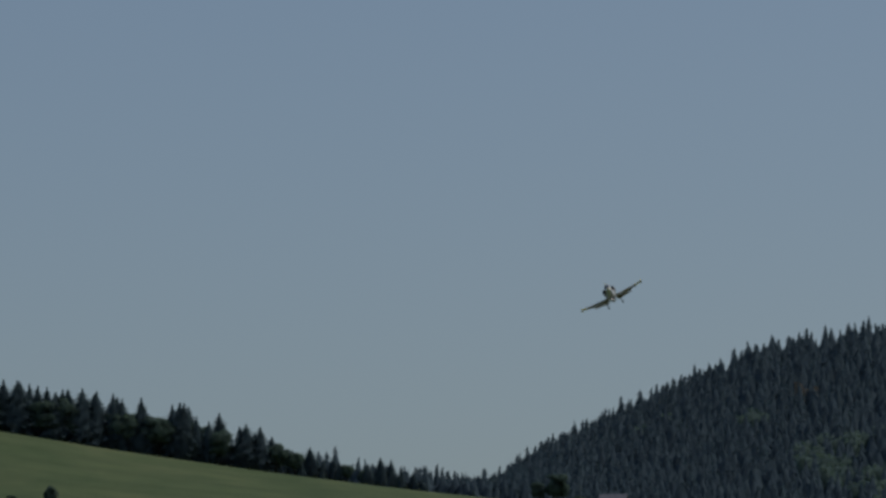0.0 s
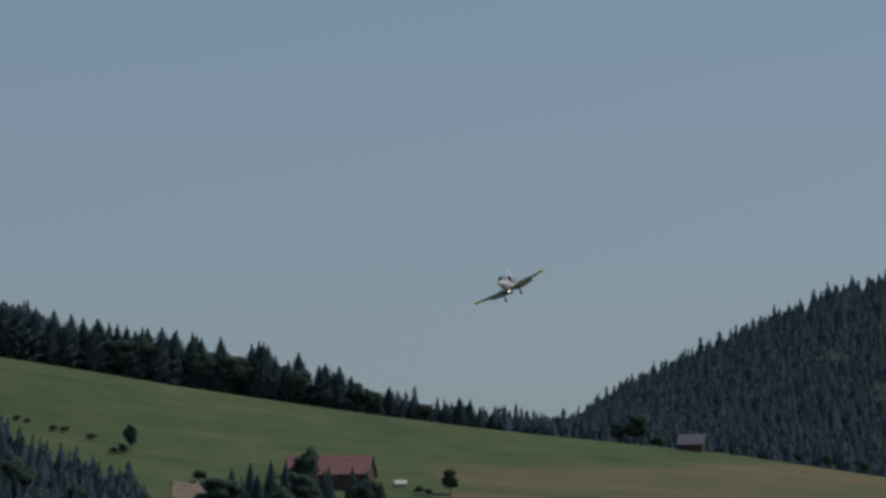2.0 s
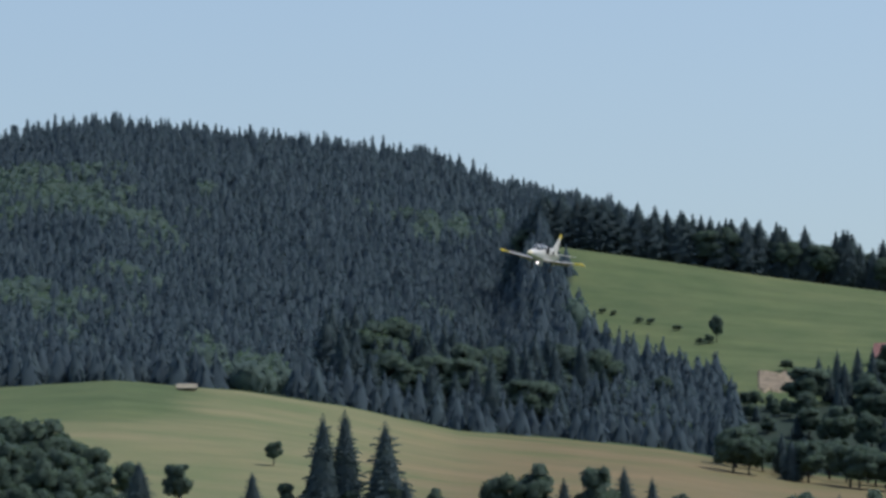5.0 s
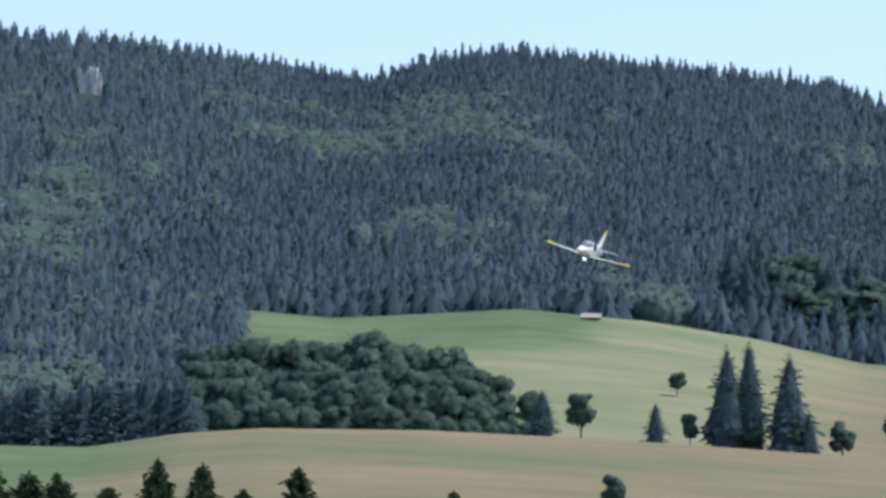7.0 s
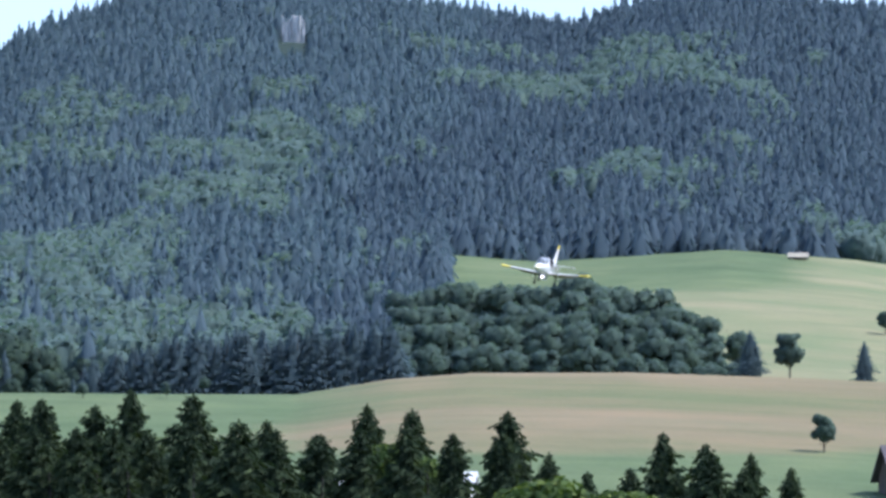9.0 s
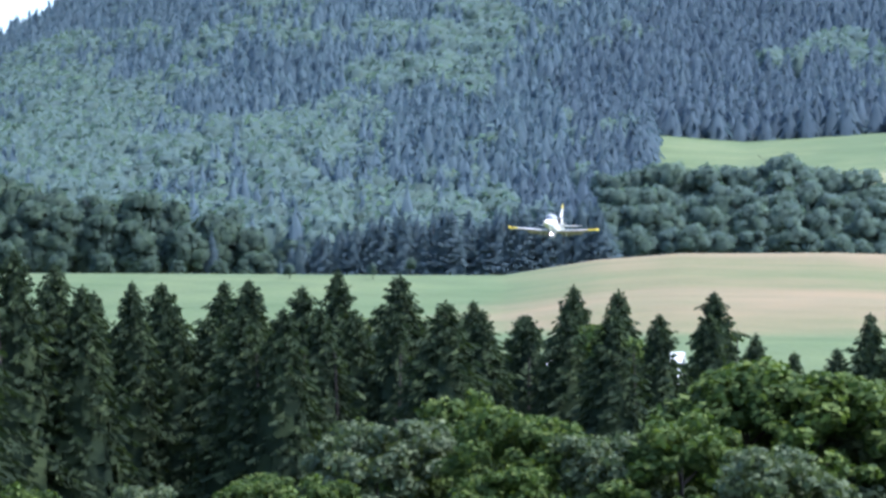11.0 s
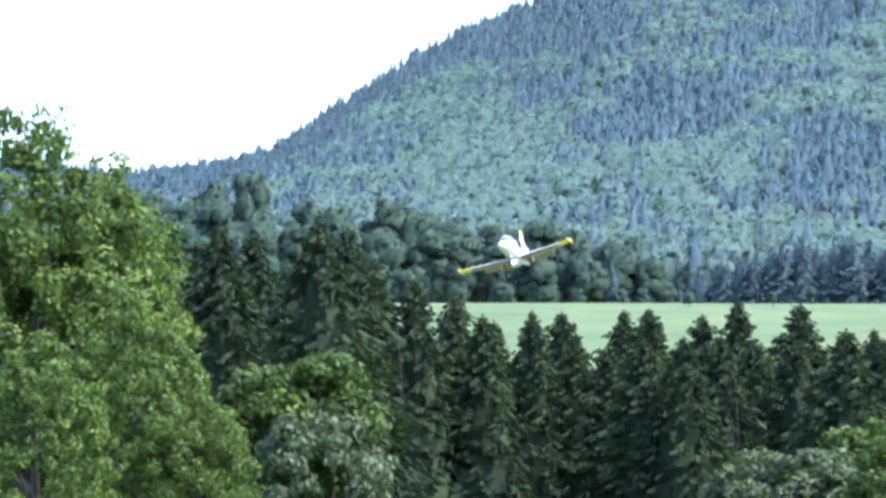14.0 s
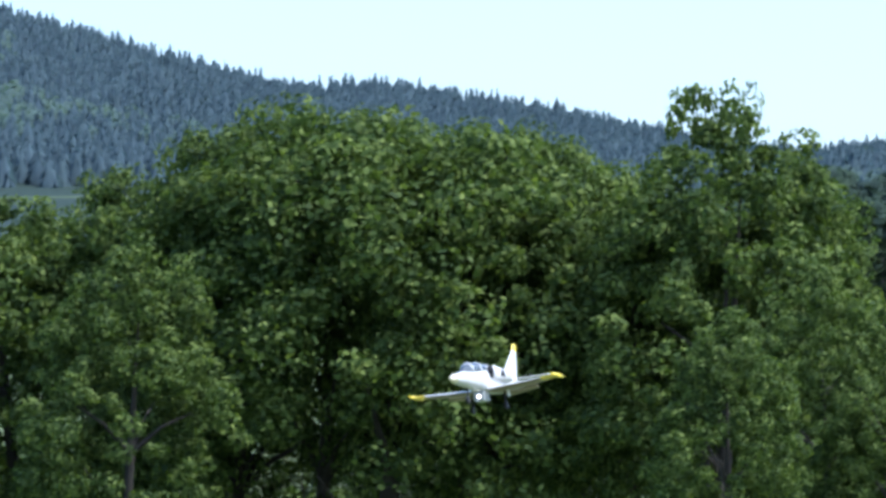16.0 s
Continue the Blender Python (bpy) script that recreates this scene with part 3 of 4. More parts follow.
def heap(kind, az, d, height, base_height, width):
    """A spruce that stands too deep in a wood to be told apart; it goes into the one mesh of that wood."""
    s = height / base_height
    heaped.append((kind["crown"], Matrix.Translation(spot(az, d)) @ Matrix.Rotation(random.uniform(0, 6.28), 4, "Z") @ Matrix.Diagonal((s * width, s * width, s, 1))))


def build_heap():
    V, F, N, n = [], [], [], 0
    for me, m in heaped:
        co, no = np.empty(len(me.vertices) * 3, dtype=np.float32), np.empty(len(me.loops) * 3, dtype=np.float32)
        me.vertices.foreach_get("co", co)
        me.corner_normals.foreach_get("vector", no)
        f = np.empty(len(me.loops), dtype=np.int32)
        me.loops.foreach_get("vertex_index", f)
        vn = np.zeros((len(me.vertices), 3))
        vn[f] = no.reshape(-1, 3)
        m = np.array(m)
        V.append(co.reshape(-1, 3) @ m[:3, :3].T + m[:3, 3])
        N.append(vn @ m[:3, :3].T)
        F.append(f.reshape(-1, 4) + n)
        n += len(me.vertices)
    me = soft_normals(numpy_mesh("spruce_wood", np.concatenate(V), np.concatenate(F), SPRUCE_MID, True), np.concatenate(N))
    return tagged(new("spruce_wood", me), "dark spruce wood below the meadow and along its skyline", "forest", kind="stuff")


def top_at(az, d, el):
    """Height over the land of a point seen at that angle up."""
    return 1.7 + d * math.tan(radians(el)) - land(az, d)


# spruces of the near belt
NEAR_SPRUCE = [tree_kind("spruce_tree", spruce_mesh(20 + i, 26, 4.4 + 0.4 * (i % 3), 0.46, 21, SPRUCE_NEAR, 0.2 + 0.06 * i, 0.3), trunk_mesh(20 + i, 26, 0.3, 0, 1),
                         "tall dark green spruce with drooping boughs in the tree belt", "spruces of the near belt") for i in range(5)]
for i, (az, el, d) in enumerate([(-20.95, 3.88, 345), (-20.6, 3.8, 350), (-19.88, 3.92, 335), (-19.57, 3.84, 340), (-18.85, 3.28, 352), (-18.42, 3.14, 360),
                                 (-18.0, 2.84, 372), (-17.27, 2.93, 380), (-16.6, 2.95, 385), (-16.33, 2.96, 378), (-15.38, 3.08, 376), (-14.71, 3.03, 380), (-15.76, 2.9, 384),
                                 (-13.92, 2.74, 386), (-13.39, 2.58, 390), (-12.84, 2.91, 378), (-12.36, 2.86, 384), (-11.33, 2.83, 380), (-9.66, 2.6, 396),
                                 (-9.2, 2.47, 400), (-8.72, 2.38, 404), (-21.5, 3.9, 350), (-22.2, 3.7, 345), (-23.2, 3.6, 350)]):
    plant(NEAR_SPRUCE[i % 5], az, d, top_at(az, d, el), 26, random.uniform(1.05, 1.35))
a = -23.5
while a < -8.2:
    d = random.uniform(350, 372)
    el = 2.66 + 0.3 * noise.noise(Vector((a * 1.7, 0, 0))) + (0.75 if a < -19 else 0.25 if a < -17.5 else 0) - (0.45 if a > -11 else 0)
    plant(random.choice(NEAR_SPRUCE), a, d, top_at(a, d, el), 26, random.uniform(1.1, 1.45))
    a += random.uniform(0.34, 0.55)

# broadleaf trees before and among the spruces
BELT_LEAFY = [tree_kind("broadleaf_tree", leafy_mesh(40 + i, 16, 5.0, 140, 95, 0.18, (BELT_GREEN, BROAD_GREY, BELT_GREEN)[i], 0.1), trunk_mesh(40 + i, 16, 0.28, 7, 4),
                        ("green broadleaf tree in front of the spruces", "grey-green willow in front of the spruces", "green broadleaf tree in front of the spruces")[i], "broadleaf trees of the belt") for i in range(3)]
for i, (az, el, d, w) in enumerate([(-12.32, 2.72, 372, 0.6), (-14.95, 1.72, 330, 0.9), (-14.2, 1.95, 335, 0.8), (-13.3, 1.8, 326, 1.0), (-12.4, 1.55, 322, 1.0), (-11.0, 2.28, 340, 1.2),
                                    (-10.2, 2.3, 338, 1.3), (-9.4, 2.15, 342, 1.2), (-11.7, 1.7, 320, 1.0), (-16.2, 1.05, 318, 0.9), (-17.6, 0.95, 312, 0.9), (-15.4, 1.0, 310, 0.9),
                                    (-20.35, 2.75, 280, 0.8), (-19.8, 2.15, 276, 0.8), (-18.6, 0.9, 300, 1.0), (-13.7, 1.1, 305, 1.1), (-10.6, 1.4, 305, 1.2), (-8.6, 1.9, 345, 1.2)]):
    plant(BELT_LEAFY[i % 3], az, d, max(7, top_at(az, d, el)), 16, w * random.uniform(0.95, 1.15))

for az, el, d, w in [(-15.0, 2.93, 470, 0.9), (-14.4, 2.88, 474, 0.9), (-16.05, 2.82, 468, 0.8), (-13.6, 2.45, 460, 0.9), (-17.7, 2.7, 466, 0.7)]:
    plant(BELT_LEAFY[1], az, d, top_at(az, d, el), 16, w * 0.8, label="pale grey-green willow behind the spruces")

# the large trees at the edge of the flying field
BIG = [tree_kind("maple_tree", leafy_mesh(60 + i, 18, (7.2, 5.6, 6.2)[i], (330, 230, 280)[i], 115, 0.11, BROAD_NEAR, 0.07, 1.0, (0.88, 0.76, 0.84)[i]), trunk_mesh(60 + i, 18, 0.4, 12, 4.2),
                 "large leafy broadleaf tree with a broad rounded crown", "large trees by the flying field") for i in range(3)]
for k, az, el, d, w in [(0, -26.7, 5.18, 172, 1.05), (0, -28.3, 4.65, 176, 0.75), (2, -25.2, 5.08, 174, 0.85), (1, -23.0, 4.78, 168, 0.95), (2, -23.9, 4.5, 171, 0.75), (1, -22.3, 4.2, 172, 0.75),
                        (2, -30.6, 4.4, 180, 1.0), (0, -32.6, 4.6, 182, 1.0), (1, -21.8, 3.1, 160, 0.8), (2, -21.15, 2.35, 158, 0.7), (2, -25.75, 5.15, 173, 0.8), (0, -24.65, 4.85, 176, 0.7), (0, -27.4, 5.08, 174, 0.75), (1, -22.9, 2.6, 152, 0.9),
                        (1, -29.4, 3.4, 165, 0.9), (1, -29.5, 4.0, 178, 0.9)]:
    plant(BIG[k], az, d, top_at(az, d, el), 18, w)
plant(tree_kind("ash_tree", leafy_mesh(71, 6, 1.5, 16, 60, 0.045, BROAD_NEAR, 0.86, 1.0, 1.1), trunk_mesh(71, 6, 0.1, 8, 1.4), "slender ash top rising above the tree crowns", "large trees by the flying field"),
      -23.05, 167, top_at(-23.05, 167, 5.2) , 6, 0.42)

# undergrowth below and behind the large trees
for i in range(22):
    az = -33 + i * 0.52
    plant(BELT_LEAFY[i % 3], az + random.uniform(-0.15, 0.15), random.uniform(184, 192), random.uniform(6.5, 9.0), 16, random.uniform(1.2, 1.6), label="dense shrub below the large trees")

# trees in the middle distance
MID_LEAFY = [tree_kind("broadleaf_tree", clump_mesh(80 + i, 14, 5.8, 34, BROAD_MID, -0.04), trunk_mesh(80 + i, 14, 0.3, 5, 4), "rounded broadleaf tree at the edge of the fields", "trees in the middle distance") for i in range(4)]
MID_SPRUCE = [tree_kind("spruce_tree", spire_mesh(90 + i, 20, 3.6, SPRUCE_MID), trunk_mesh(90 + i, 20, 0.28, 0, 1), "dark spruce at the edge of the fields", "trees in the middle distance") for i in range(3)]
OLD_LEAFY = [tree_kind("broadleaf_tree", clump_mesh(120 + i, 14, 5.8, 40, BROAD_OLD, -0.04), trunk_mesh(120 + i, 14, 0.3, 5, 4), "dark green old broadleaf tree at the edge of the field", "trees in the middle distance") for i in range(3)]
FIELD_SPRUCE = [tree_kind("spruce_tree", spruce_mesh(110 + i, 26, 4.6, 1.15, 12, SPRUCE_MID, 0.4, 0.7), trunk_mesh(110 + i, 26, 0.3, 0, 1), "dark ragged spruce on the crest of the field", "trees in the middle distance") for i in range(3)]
LEFT_WOOD = curve((-23, 4.25), (-22, 4.28), (-21.1, 4.5), (-20.4, 4.58), (-20, 4.28), (-19, 4.28), (-18.2, 4.05), (-17.4, 3.98), (-16.6, 3.84), (-16.1, 3.6), (-15.7, 3.4))
a = -23.0
while a < -15.8:
    for d, drop in ((1085, 0), (1040, 0.35), (1010, 0.75)):
        el = at(a, LEFT_WOOD) - drop * random.uniform(0.7, 1.1) - abs(random.gauss(0, 0.06))
        spruce = random.random() < 0.06
        aa = a + random.uniform(-0.15, 0.15)
        h = max(6, top_at(aa, d, el))
        plant(random.choice(MID_SPRUCE if spruce else OLD_LEAFY), aa, d, h, 20 if spruce else 14, random.uniform(0.8, 1.1) * (1.0 if spruce else 20 / max(20, h)))
    a += 0.42
a = -15.75
while a < -12.62:
    for d in (1026, 1036, 1046):
        aa = a + random.uniform(-0.14, 0.14)
        plant(random.choice(MID_SPRUCE), aa, d, top_at(aa, d, np.interp(aa, [-15.75, -15.2, -14.6, -12.7], [3.42, 3.62, 3.74, 3.84]) - abs(random.gauss(0, 0.075))), 20, random.uniform(1.0, 1.7), label="dark spruce in a dense planted row behind the field")
    a += 0.115
MID_WOOD = curve((-12.3, 4.3), (-11.9, 4.38), (-11.2, 4.24), (-10.6, 4.4), (-10, 4.24), (-9.4, 4.1), (-8.9, 3.78), (-8.65, 3.48))
a = -12.4
while a < -8.62:
    for d, drop in ((1240, 0), (1180, 0.22), (1120, 0.45), (1070, 0.7)):
        aa = a + random.uniform(-0.12, 0.12)
        el = max(3.4, at(aa, MID_WOOD) - drop - abs(random.gauss(0, 0.06)))
        spruce = random.random() < 0.02
        h = max(5, top_at(aa, d, el))
        plant(random.choice(MID_SPRUCE if spruce else MID_LEAFY), aa, d, h, 20 if spruce else 14, random.uniform(0.85, 1.1))
    a += 0.3
for az, d, el, k, w in [(-8.3, 962, 3.72, 0, 0.75), (-7.27, 1370, 3.93, 0, 0.85), (-7.94, 800, 2.84, 0, 0.75), (-7.13, 966, 3.5, 0, 0.6), (-6.0, 962, 3.45, 0, 0.7), (-5.5, 966, 3.4, 0, 0.9),
                        (-6.85, 968, 3.45, 0, 0.8), (-6.45, 964, 3.4, 0, 0.8), (-5.9, 970, 3.36, 0, 0.8),
                        (-6.74, 966, 4.2, 1, 1.1), (-6.5, 968, 4.24, 1, 1.0), (-6.07, 964, 4.12, 1, 1.25), (-5.85, 962, 3.5, 1, 1.3), (-7.5, 960, 3.58, 1, 1.4), (-8.72, 968, 3.7, 1, 1.7),
                        (-4.85, 980, 3.6, 0, 0.9), (-4.5, 980, 3.66, 0, 0.9), (-4.15, 985, 3.5, 1, 1.1), (-3.8, 980, 3.7, 0, 0.8), (-3.5, 984, 3.62, 1, 1.1), (-3.2, 980, 3.5, 1, 1.1), (-2.9, 980, 3.35, 0, 0.9),
                        (-2.3, 985, 3.3, 0, 0.9), (-1.6, 985, 3.4, 0, 0.9), (-0.9, 985, 3.35, 0, 0.9), (-1.2, 985, 3.3, 1, 1.0),
                        (-14.6, 960, 3.1, 0, 0.9), (-15.0, 930, 2.95, 0, 0.8), (-15.9, 930, 2.9, 0, 0.9)]:
    h = max(3, top_at(az, d, el))
    plant(random.choice(FIELD_SPRUCE if k else MID_LEAFY), az, d, h, 26 if k else 14, w * (1.15 if k else 1.15 if h < 9 else 1), label="dark spruce on the crest of the field" if k else "")

for az, el in [(-24.74, 5.0), (-24.47, 4.88), (-25.55, 5.08), (-26.1, 5.15), (-26.35, 5.18), (-26.72, 5.21), (-27.05, 5.16), (-27.4, 5.15), (-28.0, 5.22)]:
    for k in (0, 1):
        aa = az + 0.07 * k
        plant(random.choice(MID_SPRUCE), aa, 2640, max(8, top_at(aa, 2640, el - 0.05 * k)), 20, 1.3, label="dark spruce standing out on the far ridge")

# wood below the meadow and the trees round the farm
FOOT_WOOD = curve((-4.2, 5.0), (-3.9, 5.0), (-3.4, 4.72), (-2.6, 4.52), (-2.15, 4.2), (-1.85, 4.2), (-1.6, 4.74), (-0.6, 4.84), (-0.2, 4.76), (0.25, 4.66), (0.66, 4.42), (1.05, 4.0), (3.2, 3.85))
a = -6.6
while a < 3.2:
    for d0, share in ((1775, 1.0), (1745, 0.75), (1715, 0.5), (1685, 0.25)):
        d = d0 + random.uniform(-15, 12)
        share += random.uniform(-0.12, 0.1) if share < 1 else 0
        if a > 0.7 and d0 > 1690:
            continue
        aa = a + random.uniform(-0.1, 0.1)
        top = at(aa, FOOT_WOOD)
        if aa > 0 and top_at(aa, d, top) < 5:
            continue
        low = at(aa, FIELD_TOP) + 0.3
        el = low + (top - low) * share - abs(random.gauss(0, 0.07)) if aa > -4.2 else low + 0.3 + 0.6 * share
        spruce = random.random() < (0.8 if aa < -2.2 else 0.45)
        h = min(24, max(6, top_at(aa, d, el)))
        if spruce:
            heap(random.choice(MID_SPRUCE), aa, d, h, 20, random.uniform(1.1, 1.4))
        else:
            plant(random.choice(MID_LEAFY), aa, d, h, 14, random.uniform(1.1, 1.4), label="broadleaf tree in the wood below the meadow")
    a += 0.19
for d in (1655, 1625, 1595, 1565):
    a = -2.4
    while a < 3.3:
        aa = a + random.uniform(-0.12, 0.12)
        if not (1.5 < aa < 2.0 and d > 1600):
            spruce = random.random() < 0.45
            h = max(6, top_at(aa, d, random.uniform(3.72, 3.95))) if aa > 0.9 else random.uniform(9, 14)
            if spruce:
                heap(random.choice(MID_SPRUCE), aa, d + random.uniform(-8, 8), h, 20, random.uniform(1.1, 1.5))
            else:
                plant(random.choice(MID_LEAFY), aa, d + random.uniform(-8, 8), h, 14, random.uniform(1.1, 1.5), label="broadleaf tree in the wood below the meadow")
        a += 0.3
def meadow_at(az, el):
    """The distance at which the meadow is seen at that angle up."""
    ds = np.linspace(1785, 2050, 120)
    es = [math.degrees(math.atan2(land(az, d) - 1.7, d)) for d in ds]
    return float(np.interp(el, es, ds))


# the line of trees on the meadow's skyline
SKYLINE = curve((-4.6, 6.6), (-3.6, 6.42), (-3.2, 6.2), (-2.2, 6.2), (-1.3, 6.02), (-0.43, 5.72), (0.49, 5.42), (1.5, 5.24))
a = -4.6
while a < 1.55:
    for d in (2075, 2095):
        aa = a + random.uniform(-0.05, 0.05)
        h = min(23, max(3, top_at(aa, d, at(aa, SKYLINE) + 0.22 + 0.1 * noise.noise(Vector((aa * 3.1, 4, 0))) - abs(random.gauss(0, 0.12)))))
        spruce = random.random() < 0.85
        wide = random.uniform(1.0, 2.1)
        if spruce and d > 2080:
            heap(random.choice(MID_SPRUCE), aa, d, h, 20, wide)
        else:
            plant(random.choice(MID_SPRUCE if spruce else MID_LEAFY), aa, d, h if spruce else h * 0.8, 20 if spruce else 14, wide if spruce else 1.1, label="dark tree on the skyline above the meadow")
    a += random.uniform(0.07, 0.2)
for az, d, el, k in [(-0.98, 1795, 4.87, 1), (-0.82, 1795, 4.86, 1), (-0.52, 1792, 4.84, 1), (-0.36, 1790, 4.8, 1), (-0.1, 1790, 4.8, 1), (0.06, 1790, 4.75, 1), (-1.2, 1795, 4.84, 1), (-1.4, 1795, 4.78, 1), (-1.75, 1840, 4.75, 0), (-0.6, 1838, 5.0, 0),
                     (3.2, 2060, 5.14, 0), (2.95, 2062, 5.4, 0), (2.75, 2064, 5.3, 0), (4.0, 2050, 5.05, 1), (4.35, 2052, 5.0, 1), (4.7, 2050, 4.98, 0), (5.0, 2052, 4.95, 0), (5.4, 2050, 4.88, 0), (2.05, 2060, 5.2, 1)]:
    h = max(2.2, top_at(az, d, el))
    plant(random.choice(MID_SPRUCE if k else MID_LEAFY), az, d, h, 20 if k else 14, 1.9 if h < 5 else 1.0)
for az, el, h, w, k in [(-3.72, 5.26, 2.0, 2.2, 0), (-3.6, 5.24, 1.8, 2.4, 1), (-3.32, 5.15, 2.4, 2.0, 2), (-3.2, 5.14, 2.2, 2.2, 0), (-2.91, 5.07, 2.0, 2.6, 1), (-2.49, 4.95, 10.0, 0.75, 2), (-2.57, 4.93, 3.4, 1.6, 0), (-2.67, 4.92, 2.4, 2.0, 1),
                        (0.95, 4.5, 9.6, 0.95, 1), (0.62, 4.5, 3.0, 1.7, 2), (0.72, 4.49, 2.4, 2.0, 0)]:
    plant(MID_LEAFY[k], az, meadow_at(az, el), h, 14, w, label="small tree standing alone on the meadow" if h > 5 else "low dark bush on the meadow")
build_heap()



# ---- buildings ----
def box_bm(x0, x1, y0, y1, z0, z1, bm=None):
    bm = bm or bmesh.new()
    r = bmesh.ops.create_cube(bm, size=1.0)
    for v in r["verts"]:
        v.co = Vector((x0 + (v.co.x + 0.5) * (x1 - x0), y0 + (v.co.y + 0.5) * (y1 - y0), z0 + (v.co.z + 0.5) * (z1 - z0)))
    return bm


def gabled(name, az, d, length, depth, eave, ridge, turn, wall_mat, roof_mat, label, lift=0.0, windows=3):
    """A house or barn: walls with gables, two roof slopes with overhang, a door, windows."""
    e = new(name)
    e.matrix_world = Matrix.Translation(spot(az, d, lift)) @ Matrix.Rotation(radians(-az + turn), 4, "Z")
    tagged(e, label, "building")
    L, W = length / 2, depth / 2
    bm = bmesh.new()
    lo = [bm.verts.new((x, y, -2.0)) for x, y in ((-L, -W), (L, -W), (L, W), (-L, W))]
    hi = [bm.verts.new((x, y, eave)) for x, y in ((-L, -W), (L, -W), (L, W), (-L, W))]
    g0, g1 = bm.verts.new((-L, 0, ridge - 0.25)), bm.verts.new((L, 0, ridge - 0.25))
    bm.faces.new((lo[0], lo[1], hi[1], hi[0]))
    bm.faces.new((lo[2], lo[3], hi[3], hi[2]))
    bm.faces.new((lo[1], lo[2], hi[2], g1, hi[1]))
    bm.faces.new((lo[3], lo[0], hi[0], g0, hi[3]))
    part("wall", bm, wall_mat, e)
    o = 0.9
    k = (ridge - eave) / W
    for s in (-1, 1):
        bm = bmesh.new()
        y1, z1 = s * (W + o), eave - o * k
        ring = [(-L - o, 0, ridge), (L + o, 0, ridge), (L + o, y1, z1), (-L - o, y1, z1)]
        up = [bm.verts.new(p) for p in ring]
        dn = [bm.verts.new((p[0], p[1], p[2] - 0.25)) for p in ring]
        bm.faces.new(up if s < 0 else up[::-1])
        bm.faces.new(dn[::-1] if s < 0 else dn)
        for i in range(4):
            j = (i + 1) % 4
            bm.faces.new((up[i], dn[i], dn[j], up[j]))
        bmesh.ops.recalc_face_normals(bm, faces=bm.faces)
        part("roof", bm, roof_mat, e)
    part("door", box_bm(-1.2, 1.2, -W - 0.08, -W + 0.05, 0, min(2.6, eave - 0.4)), PLANK, e)
    for i in range(windows):
        x = -L + (i + 0.7) * length / (windows + 0.4)
        w = part("window", box_bm(x - 0.5, x + 0.5, -W - 0.06, -W + 0.05, eave * 0.45, eave * 0.45 + 1.1), BLACK, e)
        part("sill", box_bm(x - 0.6, x + 0.6, -W - 0.14, -W - 0.061, eave * 0.45 - 0.12, eave * 0.45), PLASTER, w)
    return e


gabled("barn", -0.22, 1842, 21, 13, 4.2, 10.5, -14, PLANK, TILE, "large farm barn with a red tiled roof and dark boarded gable")
gabled("barn", -0.64, 1860, 9, 8, 3.2, 7.4, -14, PLANK, TILE, "small red-roofed barn beside the large one")
gabled("hay_hut", 3.56, 2046, 9, 7, 3.0, 6.4, -10, PLANK, SLATE, "small boarded hay hut with a pale grey roof on the meadow", windows=0)
gabled("farmhouse", -6.75, 745, 14, 9, 2.6, 6.6, 16, PLANK, DARK_ROOF, "house with a dark grey gabled roof below the field", windows=2)
gabled("cottage", -13.08, 722, 4.5, 4, 2.4, 4.4, 10, PLASTER, PLASTER, "small white building half hidden behind the spruces", windows=1)
gabled("cottage", -11.9, 718, 4.5, 4, 2.4, 4.4, -10, PLASTER, PLASTER, "small white building half hidden behind the spruces", windows=1)
gabled("hay_hut", -8.2, 1592, 4.5, 3, 1.0, 1.9, 0, SOIL, THATCH, "low tan-roofed hut at the top of the field", windows=0)
gabled("trailer", 0.42, 1852, 2.4, 1.8, 1.2, 1.9, 0, PLASTER, PLASTER, "small white shed beside the farm track", windows=0)


def rock(az, d, w, h, label, stone, lift=0.0):
    """Upright pale columns of stone among the trees."""
    e = new("rock_outcrop")
    e.matrix_world = Matrix.Translation(spot(az, d, lift)) @ Matrix.Rotation(radians(-az), 4, "Z")
    tagged(e, label, "rock")
    n = 7
    for i in range(n):
        x = -w / 2 + w * (i + 0.5) / n
        bm = box_bm(x - w / n * random.uniform(0.25, 0.48), x + w / n * random.uniform(0.25, 0.48), -1.5 - random.random(), 1.5, -3, h * random.uniform(0.6, 1.0))
        bmesh.ops.subdivide_edges(bm, edges=bm.edges[:], cuts=2)
        for v in bm.verts:
            v.co += Vector((random.gauss(0, 0.12), random.gauss(0, 0.3), random.gauss(0, 0.25)))
        part("rock_column", bm, stone, e)
    return e


rock(-13.64, 2440, 11, 14, "pale limestone columns showing between the spruces", ROCK)
# soil-coloured columns made up to stand in for a pale brown clearing
rock(5.62, 2480, 13, 12, "brown columns standing in for a clearing in the forest on the hill", SOIL)


